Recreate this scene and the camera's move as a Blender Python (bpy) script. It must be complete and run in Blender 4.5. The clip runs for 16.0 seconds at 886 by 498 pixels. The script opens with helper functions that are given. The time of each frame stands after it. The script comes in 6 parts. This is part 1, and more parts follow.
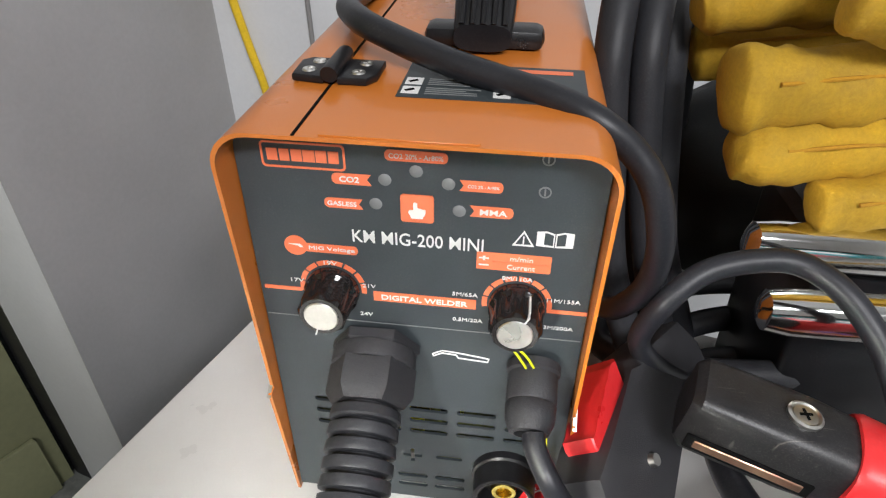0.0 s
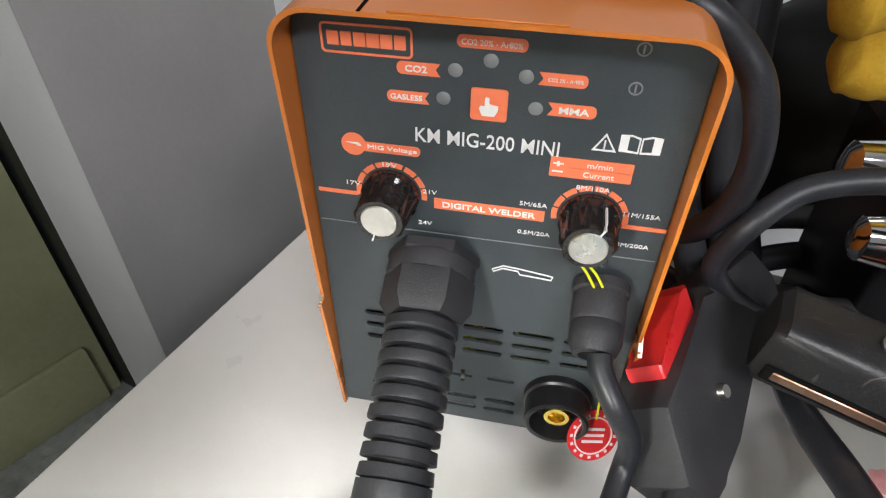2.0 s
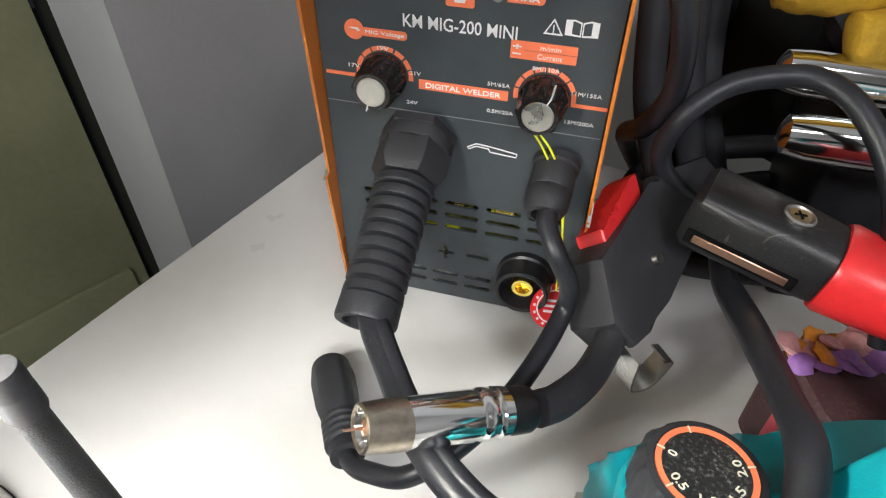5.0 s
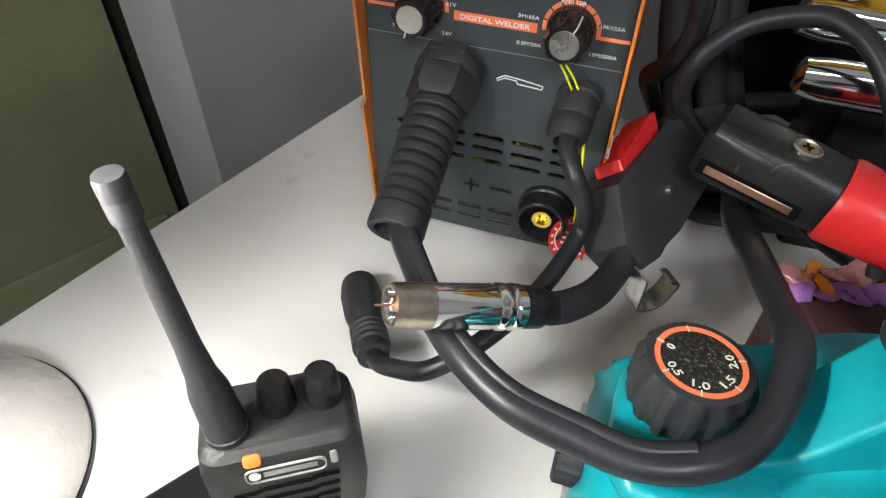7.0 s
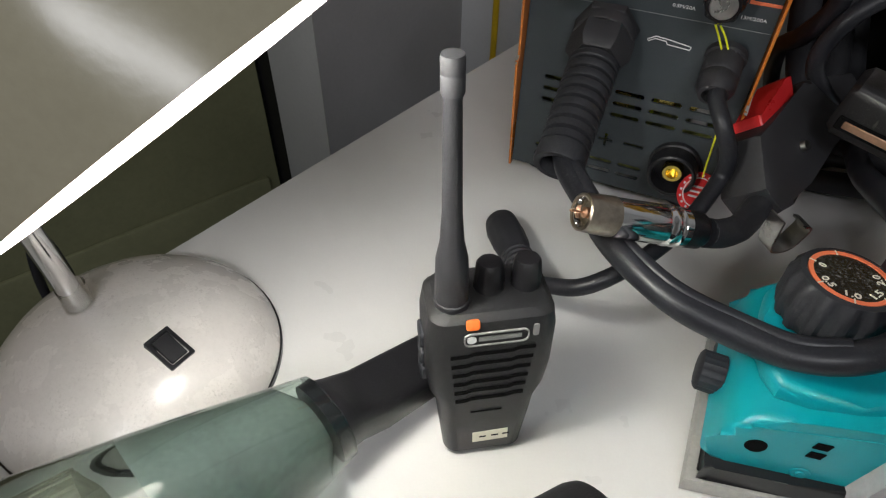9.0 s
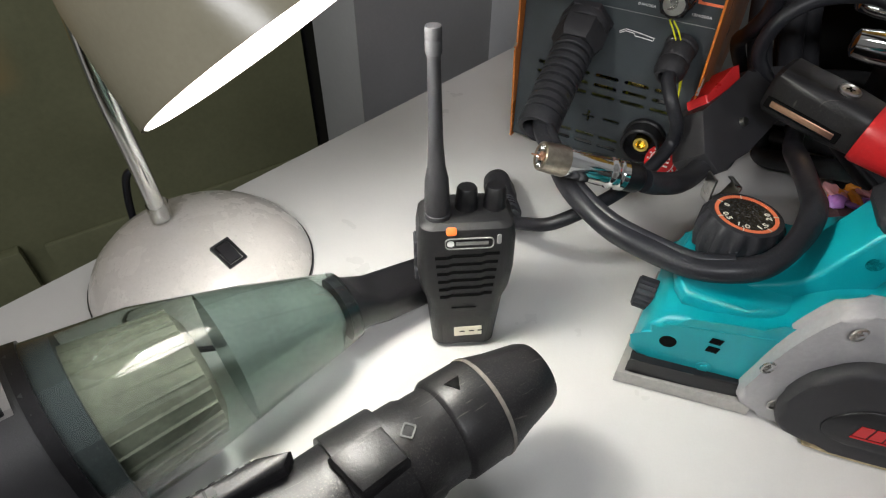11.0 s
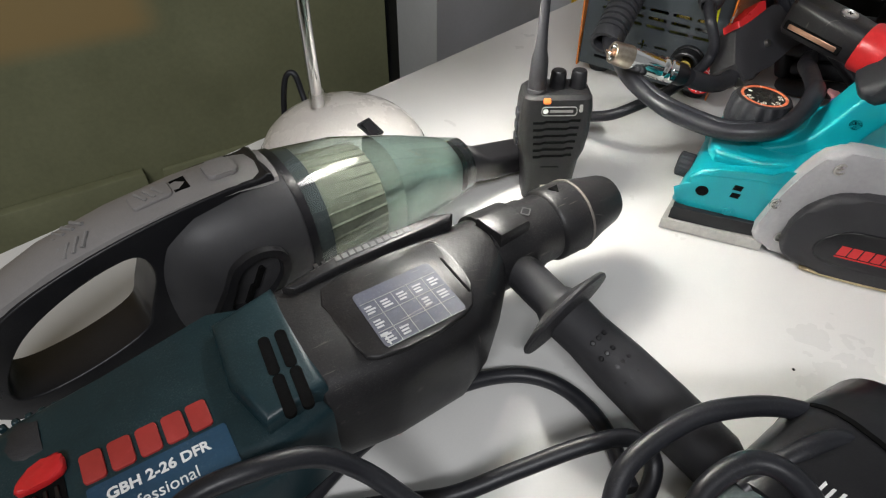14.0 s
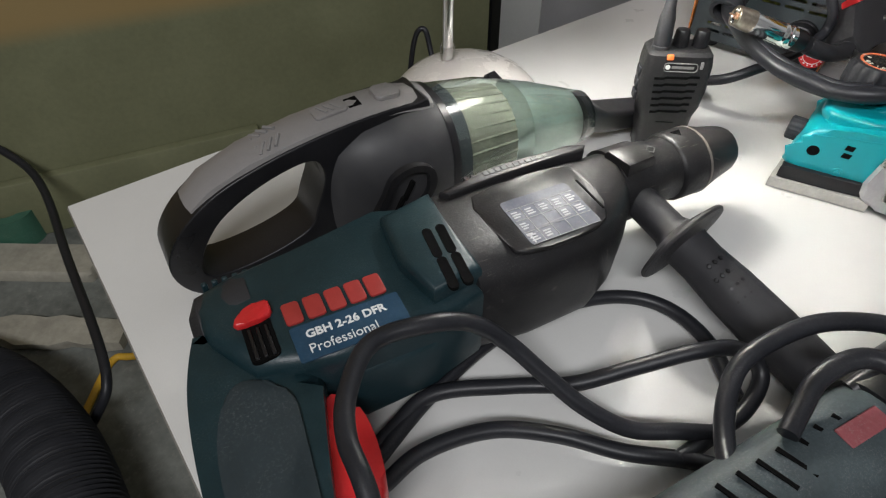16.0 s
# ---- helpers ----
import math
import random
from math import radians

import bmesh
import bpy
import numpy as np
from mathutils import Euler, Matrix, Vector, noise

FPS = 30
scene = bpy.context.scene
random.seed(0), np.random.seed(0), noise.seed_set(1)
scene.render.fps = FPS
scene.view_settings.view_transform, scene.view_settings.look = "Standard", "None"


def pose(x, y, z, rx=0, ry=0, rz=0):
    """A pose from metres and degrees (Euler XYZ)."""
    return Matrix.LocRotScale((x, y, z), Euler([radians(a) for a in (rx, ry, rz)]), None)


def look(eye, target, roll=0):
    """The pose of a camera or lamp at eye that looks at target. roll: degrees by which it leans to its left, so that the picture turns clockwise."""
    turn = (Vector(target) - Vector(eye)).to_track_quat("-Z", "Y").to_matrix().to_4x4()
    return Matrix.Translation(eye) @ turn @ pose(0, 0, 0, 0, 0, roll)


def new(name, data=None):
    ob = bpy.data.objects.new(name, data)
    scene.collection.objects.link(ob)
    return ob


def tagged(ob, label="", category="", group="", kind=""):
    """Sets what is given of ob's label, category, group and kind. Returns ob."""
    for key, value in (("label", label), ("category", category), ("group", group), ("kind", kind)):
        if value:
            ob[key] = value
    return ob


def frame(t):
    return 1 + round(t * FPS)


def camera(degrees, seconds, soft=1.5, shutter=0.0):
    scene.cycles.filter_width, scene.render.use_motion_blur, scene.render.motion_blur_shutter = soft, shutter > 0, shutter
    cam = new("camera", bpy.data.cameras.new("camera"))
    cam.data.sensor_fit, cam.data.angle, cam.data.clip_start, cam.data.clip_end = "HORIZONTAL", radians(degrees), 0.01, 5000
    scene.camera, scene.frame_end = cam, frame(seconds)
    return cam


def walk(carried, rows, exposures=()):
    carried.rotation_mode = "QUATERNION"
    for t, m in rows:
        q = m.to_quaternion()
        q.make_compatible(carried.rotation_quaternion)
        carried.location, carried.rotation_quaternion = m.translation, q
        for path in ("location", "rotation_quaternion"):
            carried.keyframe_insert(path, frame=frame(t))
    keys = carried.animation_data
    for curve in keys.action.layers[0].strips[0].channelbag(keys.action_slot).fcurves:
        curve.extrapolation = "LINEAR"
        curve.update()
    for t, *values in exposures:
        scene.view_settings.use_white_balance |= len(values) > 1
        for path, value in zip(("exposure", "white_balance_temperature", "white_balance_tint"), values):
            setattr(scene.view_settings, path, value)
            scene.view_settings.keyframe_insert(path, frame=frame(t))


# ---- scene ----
cam = camera(70.9, 16.0, soft=1.2)
PATH = [
    (0, (0.105, -0.212, 0.35), (-0.099, 1.408, -0.807), 0.5),
    (0.5, (0.092, -0.209, 0.337), (-0.136, 1.37, -0.869), 0.6),
    (1, (0.087, -0.206, 0.331), (-0.172, 1.33, -0.924), 0.4),
    (1.5, (0.089, -0.203, 0.328), (-0.189, 1.297, -0.964), 0.4),
    (2, (0.091, -0.207, 0.327), (-0.197, 1.277, -0.982), 0.5),
    (2.5, (0.092, -0.211, 0.328), (-0.221, 1.26, -0.99), 0.4),
    (3, (0.097, -0.213, 0.326), (-0.234, 1.245, -1.003), 0.3),
    (3.5, (0.11, -0.218, 0.337), (-0.222, 1.239, -0.992), 0.5),
    (4, (0.122, -0.238, 0.343), (-0.225, 1.207, -0.995), 0.3),
    (4.5, (0.137, -0.266, 0.333), (-0.242, 1.171, -1.005), -0.0),
    (4.7, (0.137, -0.272, 0.326), (-0.248, 1.162, -1.014), 0.2),
    (6.8, (0.152, -0.312, 0.313), (-0.307, 1.052, -1.075), 1.0),
    (7, (0.148, -0.318, 0.314), (-0.3, 1.047, -1.078), 1.3),
    (7.5, (0.14, -0.347, 0.314), (-0.333, 1.011, -1.076), 1.0),
    (8, (0.128, -0.369, 0.318), (-0.367, 0.979, -1.075), 1.3),
    (8.5, (0.116, -0.383, 0.318), (-0.407, 0.95, -1.078), 1.4),
    (9, (0.106, -0.4, 0.315), (-0.458, 0.917, -1.08), 1.3),
    (9.2, (0.107, -0.403, 0.316), (-0.479, 0.908, -1.076), 1.3),
    (11.3, (0.177, -0.501, 0.355), (-0.499, 0.767, -1.036), 0.9),
    (11.5, (0.177, -0.517, 0.358), (-0.491, 0.765, -1.024), 1.6),
    (12, (0.201, -0.553, 0.384), (-0.48, 0.719, -1.001), 1.2),
    (12.5, (0.208, -0.584, 0.39), (-0.486, 0.669, -1.006), 0.8),
    (13, (0.225, -0.611, 0.389), (-0.469, 0.643, -1.006), 1.2),
    (13.5, (0.226, -0.638, 0.383), (-0.486, 0.604, -1.013), 0.7),
    (14, (0.211, -0.664, 0.375), (-0.525, 0.553, -1.032), 0.6),
    (14.5, (0.211, -0.685, 0.378), (-0.555, 0.509, -1.032), 0.6),
    (15, (0.215, -0.708, 0.38), (-0.589, 0.454, -1.036), 0.1),
    (15.5, (0.213, -0.732, 0.379), (-0.616, 0.405, -1.042), 0.3),
    (16, (0.209, -0.759, 0.373), (-0.67, 0.347, -1.043), -0.2),
]
EXPOSURES = [(0.0, 1.28), (1.5, 1.05), (3.0, 0.85), (4.5, 0.72), (7.0, 0.45), (7.5, 0.1), (9.0, -0.42), (11.5, -0.03), (16.0, 0.25)]
walk(cam, [(t, look(eye, target, roll)) for t, eye, target, roll in PATH], EXPOSURES)


# ---- light ----
world = bpy.data.worlds.new("room_air")
world.use_nodes = True
world.node_tree.nodes["Background"].inputs[0].default_value = (0.80, 0.90, 1.0, 1)
world.node_tree.nodes["Background"].inputs[1].default_value = 0.008
scene.world = world
scene.view_settings.exposure = 0.0


def area_lamp(name, m, power, sx, sy, colour):
    d = bpy.data.lights.new(name, "AREA")
    d.shape, d.size, d.size_y, d.energy, d.color = "RECTANGLE", sx, sy, power, colour
    o = new(name, d)
    o.matrix_world = m
    return o


def point_lamp(name, p, power, radius, colour):
    d = bpy.data.lights.new(name, "POINT")
    d.energy, d.shadow_soft_size, d.color = power, radius, colour
    o = new(name, d)
    o.location = p
    return o


# unseen fill light, added to lift the walls and the welder front
area_lamp("added_fill_light", look((0.75, -1.75, 1.7), (-0.1, 0.0, 0.1)), 24.0, 1.2, 0.25, (0.97, 0.97, 1.0))
RIM_C, RIM_N, RIM_R = Vector((-0.0491, -0.2457, 0.2310)), Vector((0.650, -0.113, -0.797)).normalized(), 0.0595
LAMP_SPOT = pose(-0.0015, -0.0464, 0, 0, 0, 11.9) @ Matrix.Scale(1.027, 4)
point_lamp("desk_lamp_bulb_light", LAMP_SPOT @ (RIM_C - 0.030 * RIM_N), 1.65, 0.016, (1.0, 0.985, 0.97))


# ---- where groups of things stand ----
def spot(x, y, z, turn, size):
    return pose(x, y, z, 0, 0, turn) @ Matrix.Scale(size, 4)


FRONT = spot(-0.0080, -0.0285, 0, 11.7, 1.072)
MIDDLE = spot(-0.0006, -0.0314, 0, 9.4, 1.016)
BESIDE = spot(0.003, -0.0300, 0.014, 4.5, 0.970)
AROUND = spot(0.0040, -0.0300, 0, 2.0, 0.980)
LOW = spot(0.0007, 0.0518, 0.0890, 11.0, 1.2145)
LOW_CORDS = spot(0.0007, 0.0518, -0.0505, 11.0, 1.2145)
HERE = Matrix.Identity(4)


# ---- materials ----
def mat(name, col, rough=0.5, metal=0.0, vary=0.15, grain=350.0, bump=0.15, patch=22.0, dust=0.0, dustcol=(0.45, 0.43, 0.40),
        coat=0.0, scratch=0.0, spec=0.5):
    m = bpy.data.materials.new(name)
    m.use_nodes = True
    nt = m.node_tree
    N, L = nt.nodes, nt.links
    b = N["Principled BSDF"]
    tc = N.new("ShaderNodeTexCoord")

    def tex(scale, detail=4.0, rough_=0.6):
        t = N.new("ShaderNodeTexNoise")
        t.inputs["Scale"].default_value, t.inputs["Detail"].default_value, t.inputs["Roughness"].default_value = scale, detail, rough_
        L.new(tc.outputs["Object"], t.inputs["Vector"])
        return t.outputs["Fac"]

    def ramp(src, a, c, va, vc):
        r = N.new("ShaderNodeMapRange")
        r.inputs["From Min"].default_value, r.inputs["From Max"].default_value = a, c
        r.inputs["To Min"].default_value, r.inputs["To Max"].default_value = va, vc
        L.new(src, r.inputs["Value"])
        return r.outputs["Result"]

    fine, big = tex(grain), tex(patch, 5.0)
    val = N.new("ShaderNodeMath")
    val.operation = "MULTIPLY"
    L.new(ramp(big, 0.3, 0.7, 1 - vary, 1 + vary), val.inputs[0])
    L.new(ramp(fine, 0.3, 0.7, 1 - 0.5 * vary, 1 + 0.5 * vary), val.inputs[1])
    hsv = N.new("ShaderNodeHueSaturation")
    hsv.inputs["Color"].default_value = (*col, 1)
    L.new(val.outputs[0], hsv.inputs["Value"])
    colour, roughness = hsv.outputs["Color"], ramp(big, 0.3, 0.7, max(0.02, rough - 0.12 * min(1, rough * 2)), min(1, rough + 0.12 * min(1, rough * 2)))
    if dust > 0:
        dn = N.new("ShaderNodeMath")
        dn.operation = "MULTIPLY"
        L.new(ramp(tex(grain * 1.7, 6.0, 0.75), 0.52, 0.72, 0, 1), dn.inputs[0])
        L.new(ramp(tex(patch * 1.9, 4.0), 0.40, 0.68, 0.0, dust), dn.inputs[1])
        mx = N.new("ShaderNodeMix")
        mx.data_type = "RGBA"
        L.new(dn.outputs[0], mx.inputs["Factor"])
        L.new(colour, mx.inputs["A"])
        mx.inputs["B"].default_value = (*dustcol, 1)
        colour = mx.outputs["Result"]
    if scratch > 0:
        mp = N.new("ShaderNodeMapping")
        mp.inputs["Rotation"].default_value, mp.inputs["Scale"].default_value = (0.3, 0.5, 0.7), (1, 14, 1)
        L.new(tc.outputs["Object"], mp.inputs["Vector"])
        st = N.new("ShaderNodeTexNoise")
        st.inputs["Scale"].default_value, st.inputs["Detail"].default_value = 60, 3
        L.new(mp.outputs["Vector"], st.inputs["Vector"])
        mx = N.new("ShaderNodeMix")
        mx.data_type = "RGBA"
        L.new(ramp(st.outputs["Fac"], 0.66, 0.74, 0, scratch), mx.inputs["Factor"])
        L.new(colour, mx.inputs["A"])
        mx.inputs["B"].default_value = (*dustcol, 1)
        colour = mx.outputs["Result"]
    L.new(colour, b.inputs["Base Color"])
    L.new(roughness, b.inputs["Roughness"])
    b.inputs["Metallic"].default_value = metal
    b.inputs["Coat Weight"].default_value = coat
    b.inputs["Specular IOR Level"].default_value = spec
    bp = N.new("ShaderNodeBump")
    bp.inputs["Strength"].default_value, bp.inputs["Distance"].default_value = bump, 0.0006
    L.new(fine, bp.inputs["Height"])
    L.new(bp.outputs["Normal"], b.inputs["Normal"])
    return m


def glass_mat(name, col, rough, trans=1.0):
    m = mat(name, col, rough, coat=1.0, dust=0.35, dustcol=(0.42, 0.46, 0.42), bump=0.05)
    b = m.node_tree.nodes["Principled BSDF"]
    b.inputs["Transmission Weight"].default_value = trans
    b.inputs["IOR"].default_value = 1.07
    return m


def glow_mat(name, col, strength):
    m = bpy.data.materials.new(name)
    m.use_nodes = True
    b = m.node_tree.nodes["Principled BSDF"]
    b.inputs["Base Color"].default_value = (*col, 1)
    b.inputs["Emission Color"].default_value = (*col, 1)
    b.inputs["Emission Strength"].default_value = strength
    return m


M_TABLE = mat("white_laminate", (0.73, 0.728, 0.705), 0.33, vary=0.03, grain=900, bump=0.04, patch=9)
M_EDGE = mat("laminate_edge", (0.20, 0.19, 0.17), 0.6, dust=0.4)
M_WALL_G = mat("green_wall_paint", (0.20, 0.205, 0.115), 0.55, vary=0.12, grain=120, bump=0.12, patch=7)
M_WALL_P = mat("grey_panel", (0.42, 0.42, 0.425), 0.5, vary=0.06, grain=200, bump=0.08, patch=8)
M_WALL_L = mat("light_wall", (0.62, 0.63, 0.64), 0.6, vary=0.05, grain=200, bump=0.1, patch=8)
M_FLOOR = mat("concrete_floor", (0.16, 0.17, 0.155), 0.75, vary=0.35, grain=60, bump=0.5, patch=12, dust=0.5)
M_PLASTER = mat("worn_plaster", (0.36, 0.34, 0.28), 0.85, vary=0.2, grain=120, bump=0.7, patch=25)
M_ORANGE = mat("orange_powder_coat", (0.62, 0.185, 0.026), 0.32, vary=0.05, grain=1400, bump=0.10, patch=15, coat=0.25)
M_PANEL = mat("dark_panel", (0.046, 0.056, 0.061), 0.42, spec=0.3, vary=0.10, grain=900, bump=0.04, dust=0.10)
M_RUBBER = mat("black_rubber", (0.026, 0.027, 0.031), 0.52, spec=0.3, vary=0.2, grain=700, bump=0.2, dust=0.25, dustcol=(0.16, 0.15, 0.14))
M_CABLE = mat("black_cable_sheath", (0.015, 0.016, 0.020), 0.40, spec=0.4, vary=0.2, grain=500, bump=0.12, dust=0.3, dustcol=(0.15, 0.14, 0.13))
M_BLACK = mat("black_plastic", (0.011, 0.011, 0.0125), 0.34, spec=0.35, vary=0.2, grain=800, bump=0.15, dust=0.15, dustcol=(0.2, 0.19, 0.18))
M_BLACKROUGH = mat("textured_black_plastic", (0.029, 0.029, 0.032), 0.52, spec=0.35, vary=0.2, grain=1600, bump=0.5, dust=0.25, dustcol=(0.2, 0.19, 0.18))
M_DEEP = mat("dark_recess", (0.005, 0.005, 0.005), 0.9, spec=0.05)
M_GREYPL = mat("grey_plastic", (0.23, 0.225, 0.22), 0.42, vary=0.08, grain=900, bump=0.12, dust=0.15)
M_CHROME = mat("chrome", (0.80, 0.80, 0.79), 0.10, metal=1.0, vary=0.05, bump=0.02)
M_STEEL = mat("brushed_steel", (0.62, 0.61, 0.58), 0.30, metal=1.0, vary=0.12, bump=0.1)
M_BRASS = mat("brass", (0.78, 0.60, 0.16), 0.25, metal=1.0, vary=0.1)
M_COPPER = mat("copper", (0.72, 0.43, 0.30), 0.38, metal=1.0, vary=0.15)
M_RED = mat("red_plastic", (0.62, 0.022, 0.025), 0.33, vary=0.08, dust=0.12)
M_REDTEXT = mat("red_ink", (0.36, 0.035, 0.03), 0.5, vary=0.08)
M_PRINT = mat("orange_print", (0.86, 0.20, 0.085), 0.5, vary=0.05)
M_WHITE = mat("white_print", (0.80, 0.80, 0.79), 0.5, vary=0.04)
M_LABELINK = mat("faded_label_ink", (0.30, 0.31, 0.33), 0.5, vary=0.2)
M_GREYPRINT = mat("grey_print", (0.20, 0.21, 0.21), 0.5, vary=0.04)
M_WORNINK = mat("worn_grey_ink", (0.085, 0.085, 0.085), 0.6, vary=0.3)
M_YELLOW = mat("yellow_elastic", (0.80, 0.80, 0.02), 0.5)
M_TEAL = mat("teal_plastic", (0.0, 0.30, 0.34), 0.36, vary=0.07, grain=1200, bump=0.2, dust=0.08)
M_GRIP = mat("light_grey_plastic", (0.22, 0.21, 0.205), 0.40, vary=0.08, grain=900, bump=0.12, dust=0.2, dustcol=(0.25, 0.24, 0.22))
M_CAST = mat("cast_aluminium", (0.40, 0.395, 0.37), 0.5, metal=0.25, vary=0.15, dust=0.3)
M_LAMP = mat("cream_enamel", (0.70, 0.665, 0.62), 0.28, vary=0.05, grain=500, bump=0.04, coat=0.2)
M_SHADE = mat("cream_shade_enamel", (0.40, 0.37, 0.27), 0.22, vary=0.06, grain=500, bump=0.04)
M_BLUE = mat("blue_green_plastic", (0.009, 0.028, 0.035), 0.38, spec=0.4, vary=0.2, grain=700, bump=0.25, dust=0.35, dustcol=(0.20, 0.22, 0.22))
M_DRILLBLK = mat("drill_black_plastic", (0.014, 0.0138, 0.015), 0.40, spec=0.38, vary=0.3, grain=700, bump=0.25, dust=0.40, dustcol=(0.20, 0.18, 0.16), scratch=0.3)
M_GLOVE = mat("yellow_leather", (0.42, 0.25, 0.013), 0.85, vary=0.20, grain=500, bump=0.6, patch=30, dust=0.25, dustcol=(0.20, 0.10, 0.01))
M_CUP = glass_mat("smoked_clear_plastic", (0.47, 0.56, 0.52), 0.05)
M_FILTER = mat("dusty_filter", (0.17, 0.17, 0.13), 0.9, vary=0.3, grain=250, bump=0.8)
M_LABEL = mat("blue_grey_label", (0.050, 0.055, 0.080), 0.50, spec=0.2, vary=0.15, patch=40, dust=0.2, scratch=0.4)
M_PAPER = mat("paper_label", (0.72, 0.68, 0.56), 0.7, vary=0.08)
M_BULB = glow_mat("lit_bulb", (1.0, 0.97, 0.90), 40.0)


# ---- shape helpers ----
def finish(bm, sharp=40):
    bmesh.ops.recalc_face_normals(bm, faces=bm.faces)
    me = bpy.data.meshes.new("mesh")
    bm.to_mesh(me)
    bm.free()
    for p in me.polygons:
        p.use_smooth = True
    me.set_sharp_from_angle(angle=radians(sharp))
    return me


def part(name, bm, material, parent=None, label="", m=None):
    me = bm if isinstance(bm, bpy.types.Mesh) else finish(bm)
    if not me.materials:
        me.materials.append(material)
    ob = new(name, me)
    if parent is not None:
        ob.parent = parent
    if m is not None:
        ob.matrix_basis = m
    if label:
        ob["label"] = label
    return ob


def thing(name, m, label, category, group="", kind=""):
    ob = new(name)
    ob.empty_display_size = 0.02
    ob.matrix_basis = m
    return tagged(ob, label, category, group, kind)


def box(x0, x1, y0, y1, z0, z1, bev=0.0, seg=2):
    bm = bmesh.new()
    bmesh.ops.create_cube(bm, size=1.0)
    for v in bm.verts:
        v.co = ((x0 + x1) / 2 + v.co.x * (x1 - x0), (y0 + y1) / 2 + v.co.y * (y1 - y0), (z0 + z1) / 2 + v.co.z * (z1 - z0))
    if bev:
        bmesh.ops.bevel(bm, geom=bm.edges[:], offset=bev, segments=seg, affect="EDGES", profile=0.5)
    return bm


def move(bm, m):
    bmesh.ops.transform(bm, matrix=m, verts=bm.verts)
    return bm


def join(*bms):
    out = bms[0]
    for b in bms[1:]:
        me = bpy.data.meshes.new("tmp")
        b.to_mesh(me)
        b.free()
        out.from_mesh(me)
        bpy.data.meshes.remove(me)
    return out


def prism(outline, h0, h1, bev=0.0, seg=2):
    """A polygon in x, y raised from z = h0 to h1."""
    bm = bmesh.new()
    lo = [bm.verts.new((x, y, h0)) for x, y in outline]
    hi = [bm.verts.new((x, y, h1)) for x, y in outline]
    n = len(outline)
    bm.faces.new(lo[::-1])
    top = bm.faces.new(hi)
    for i in range(n):
        bm.faces.new((lo[i], lo[(i + 1) % n], hi[(i + 1) % n], hi[i]))
    if bev:
        edges = [e for e in bm.edges if e.calc_length() > 0 and abs(e.verts[0].co.z - e.verts[1].co.z) < 1e-7]
        bmesh.ops.bevel(bm, geom=edges, offset=bev, segments=seg, affect="EDGES", profile=0.5)
    return bm


def lathe(profile, n=32, wobble=None, caps=True):
    """Radius, height pairs turned round z."""
    bm = bmesh.new()
    rings = []
    for r, z in profile:
        if r < 1e-6:
            rings.append([bm.verts.new((0, 0, z))])
        else:
            rings.append([bm.verts.new(((r * (wobble(2 * math.pi * i / n, z) if wobble else 1)) * math.cos(2 * math.pi * i / n),
                                        (r * (wobble(2 * math.pi * i / n, z) if wobble else 1)) * math.sin(2 * math.pi * i / n), z)) for i in range(n)])
    skin(bm, rings, caps=caps)
    return bm


def skin(bm, rings, closed=True, caps=True):
    for a, b in zip(rings, rings[1:]):
        if len(a) == 1 and len(b) == 1:
            continue
        if len(a) == 1 or len(b) == 1:
            c, ring = (a[0], b) if len(a) == 1 else (b[0], a)
            for i in range(len(ring)):
                bm.faces.new((c, ring[i], ring[(i + 1) % len(ring)]))
        else:
            n = len(a)
            for i in range(n if closed else n - 1):
                bm.faces.new((a[i], a[(i + 1) % n], b[(i + 1) % n], b[i]))
    for ring in (rings[0], rings[-1]):
        if len(ring) > 2 and closed and caps:
            bm.faces.new(ring)


def loft(sections, n=28, caps=True):
    """Sections (x, cy, cz, ry, rz, power): rounded rings across the x axis."""
    bm = bmesh.new()
    rings = []
    for x, cy, cz, ry, rz, pw in sections:
        ring = []
        for i in range(n):
            a = 2 * math.pi * i / n
            c, s = math.cos(a), math.sin(a)
            ring.append(bm.verts.new((x, cy + ry * math.copysign(abs(c) ** (2 / pw), c), cz + rz * math.copysign(abs(s) ** (2 / pw), s))))
        rings.append(ring)
    skin(bm, rings, caps=caps)
    return bm


def smooth_line(pts, steps=8):
    P = [Vector(p) for p in pts]
    P = [2 * P[0] - P[1]] + P + [2 * P[-1] - P[-2]]
    out = []
    for i in range(1, len(P) - 2):
        a, b, c, d = P[i - 1:i + 3]
        for k in range(steps):
            t = k / steps
            out.append(0.5 * (2 * b + (c - a) * t + (2 * a - 5 * b + 4 * c - d) * t * t + (3 * b - a - 3 * c + d) * t ** 3))
    out.append(P[-2])
    return out


def tube(pts, r, n=12, steps=8, straight=False):
    line = [Vector(p) for p in pts] if straight else smooth_line(pts, steps)
    bm = bmesh.new()
    rings = []
    up = Vector((0.13, 0.21, 0.97))
    count = len(line)
    for i, p in enumerate(line):
        d = (line[min(i + 1, count - 1)] - line[max(i - 1, 0)]).normalized()
        side = d.cross(up)
        side = side.normalized() if side.length > 1e-4 else Vector((1, 0, 0))
        up = side.cross(d).normalized()
        rr = r(i / (count - 1)) if callable(r) else r
        rings.append([bm.verts.new(p + rr * (math.cos(2 * math.pi * k / n) * side + math.sin(2 * math.pi * k / n) * up)) for k in range(n)])
    skin(bm, rings)
    return bm


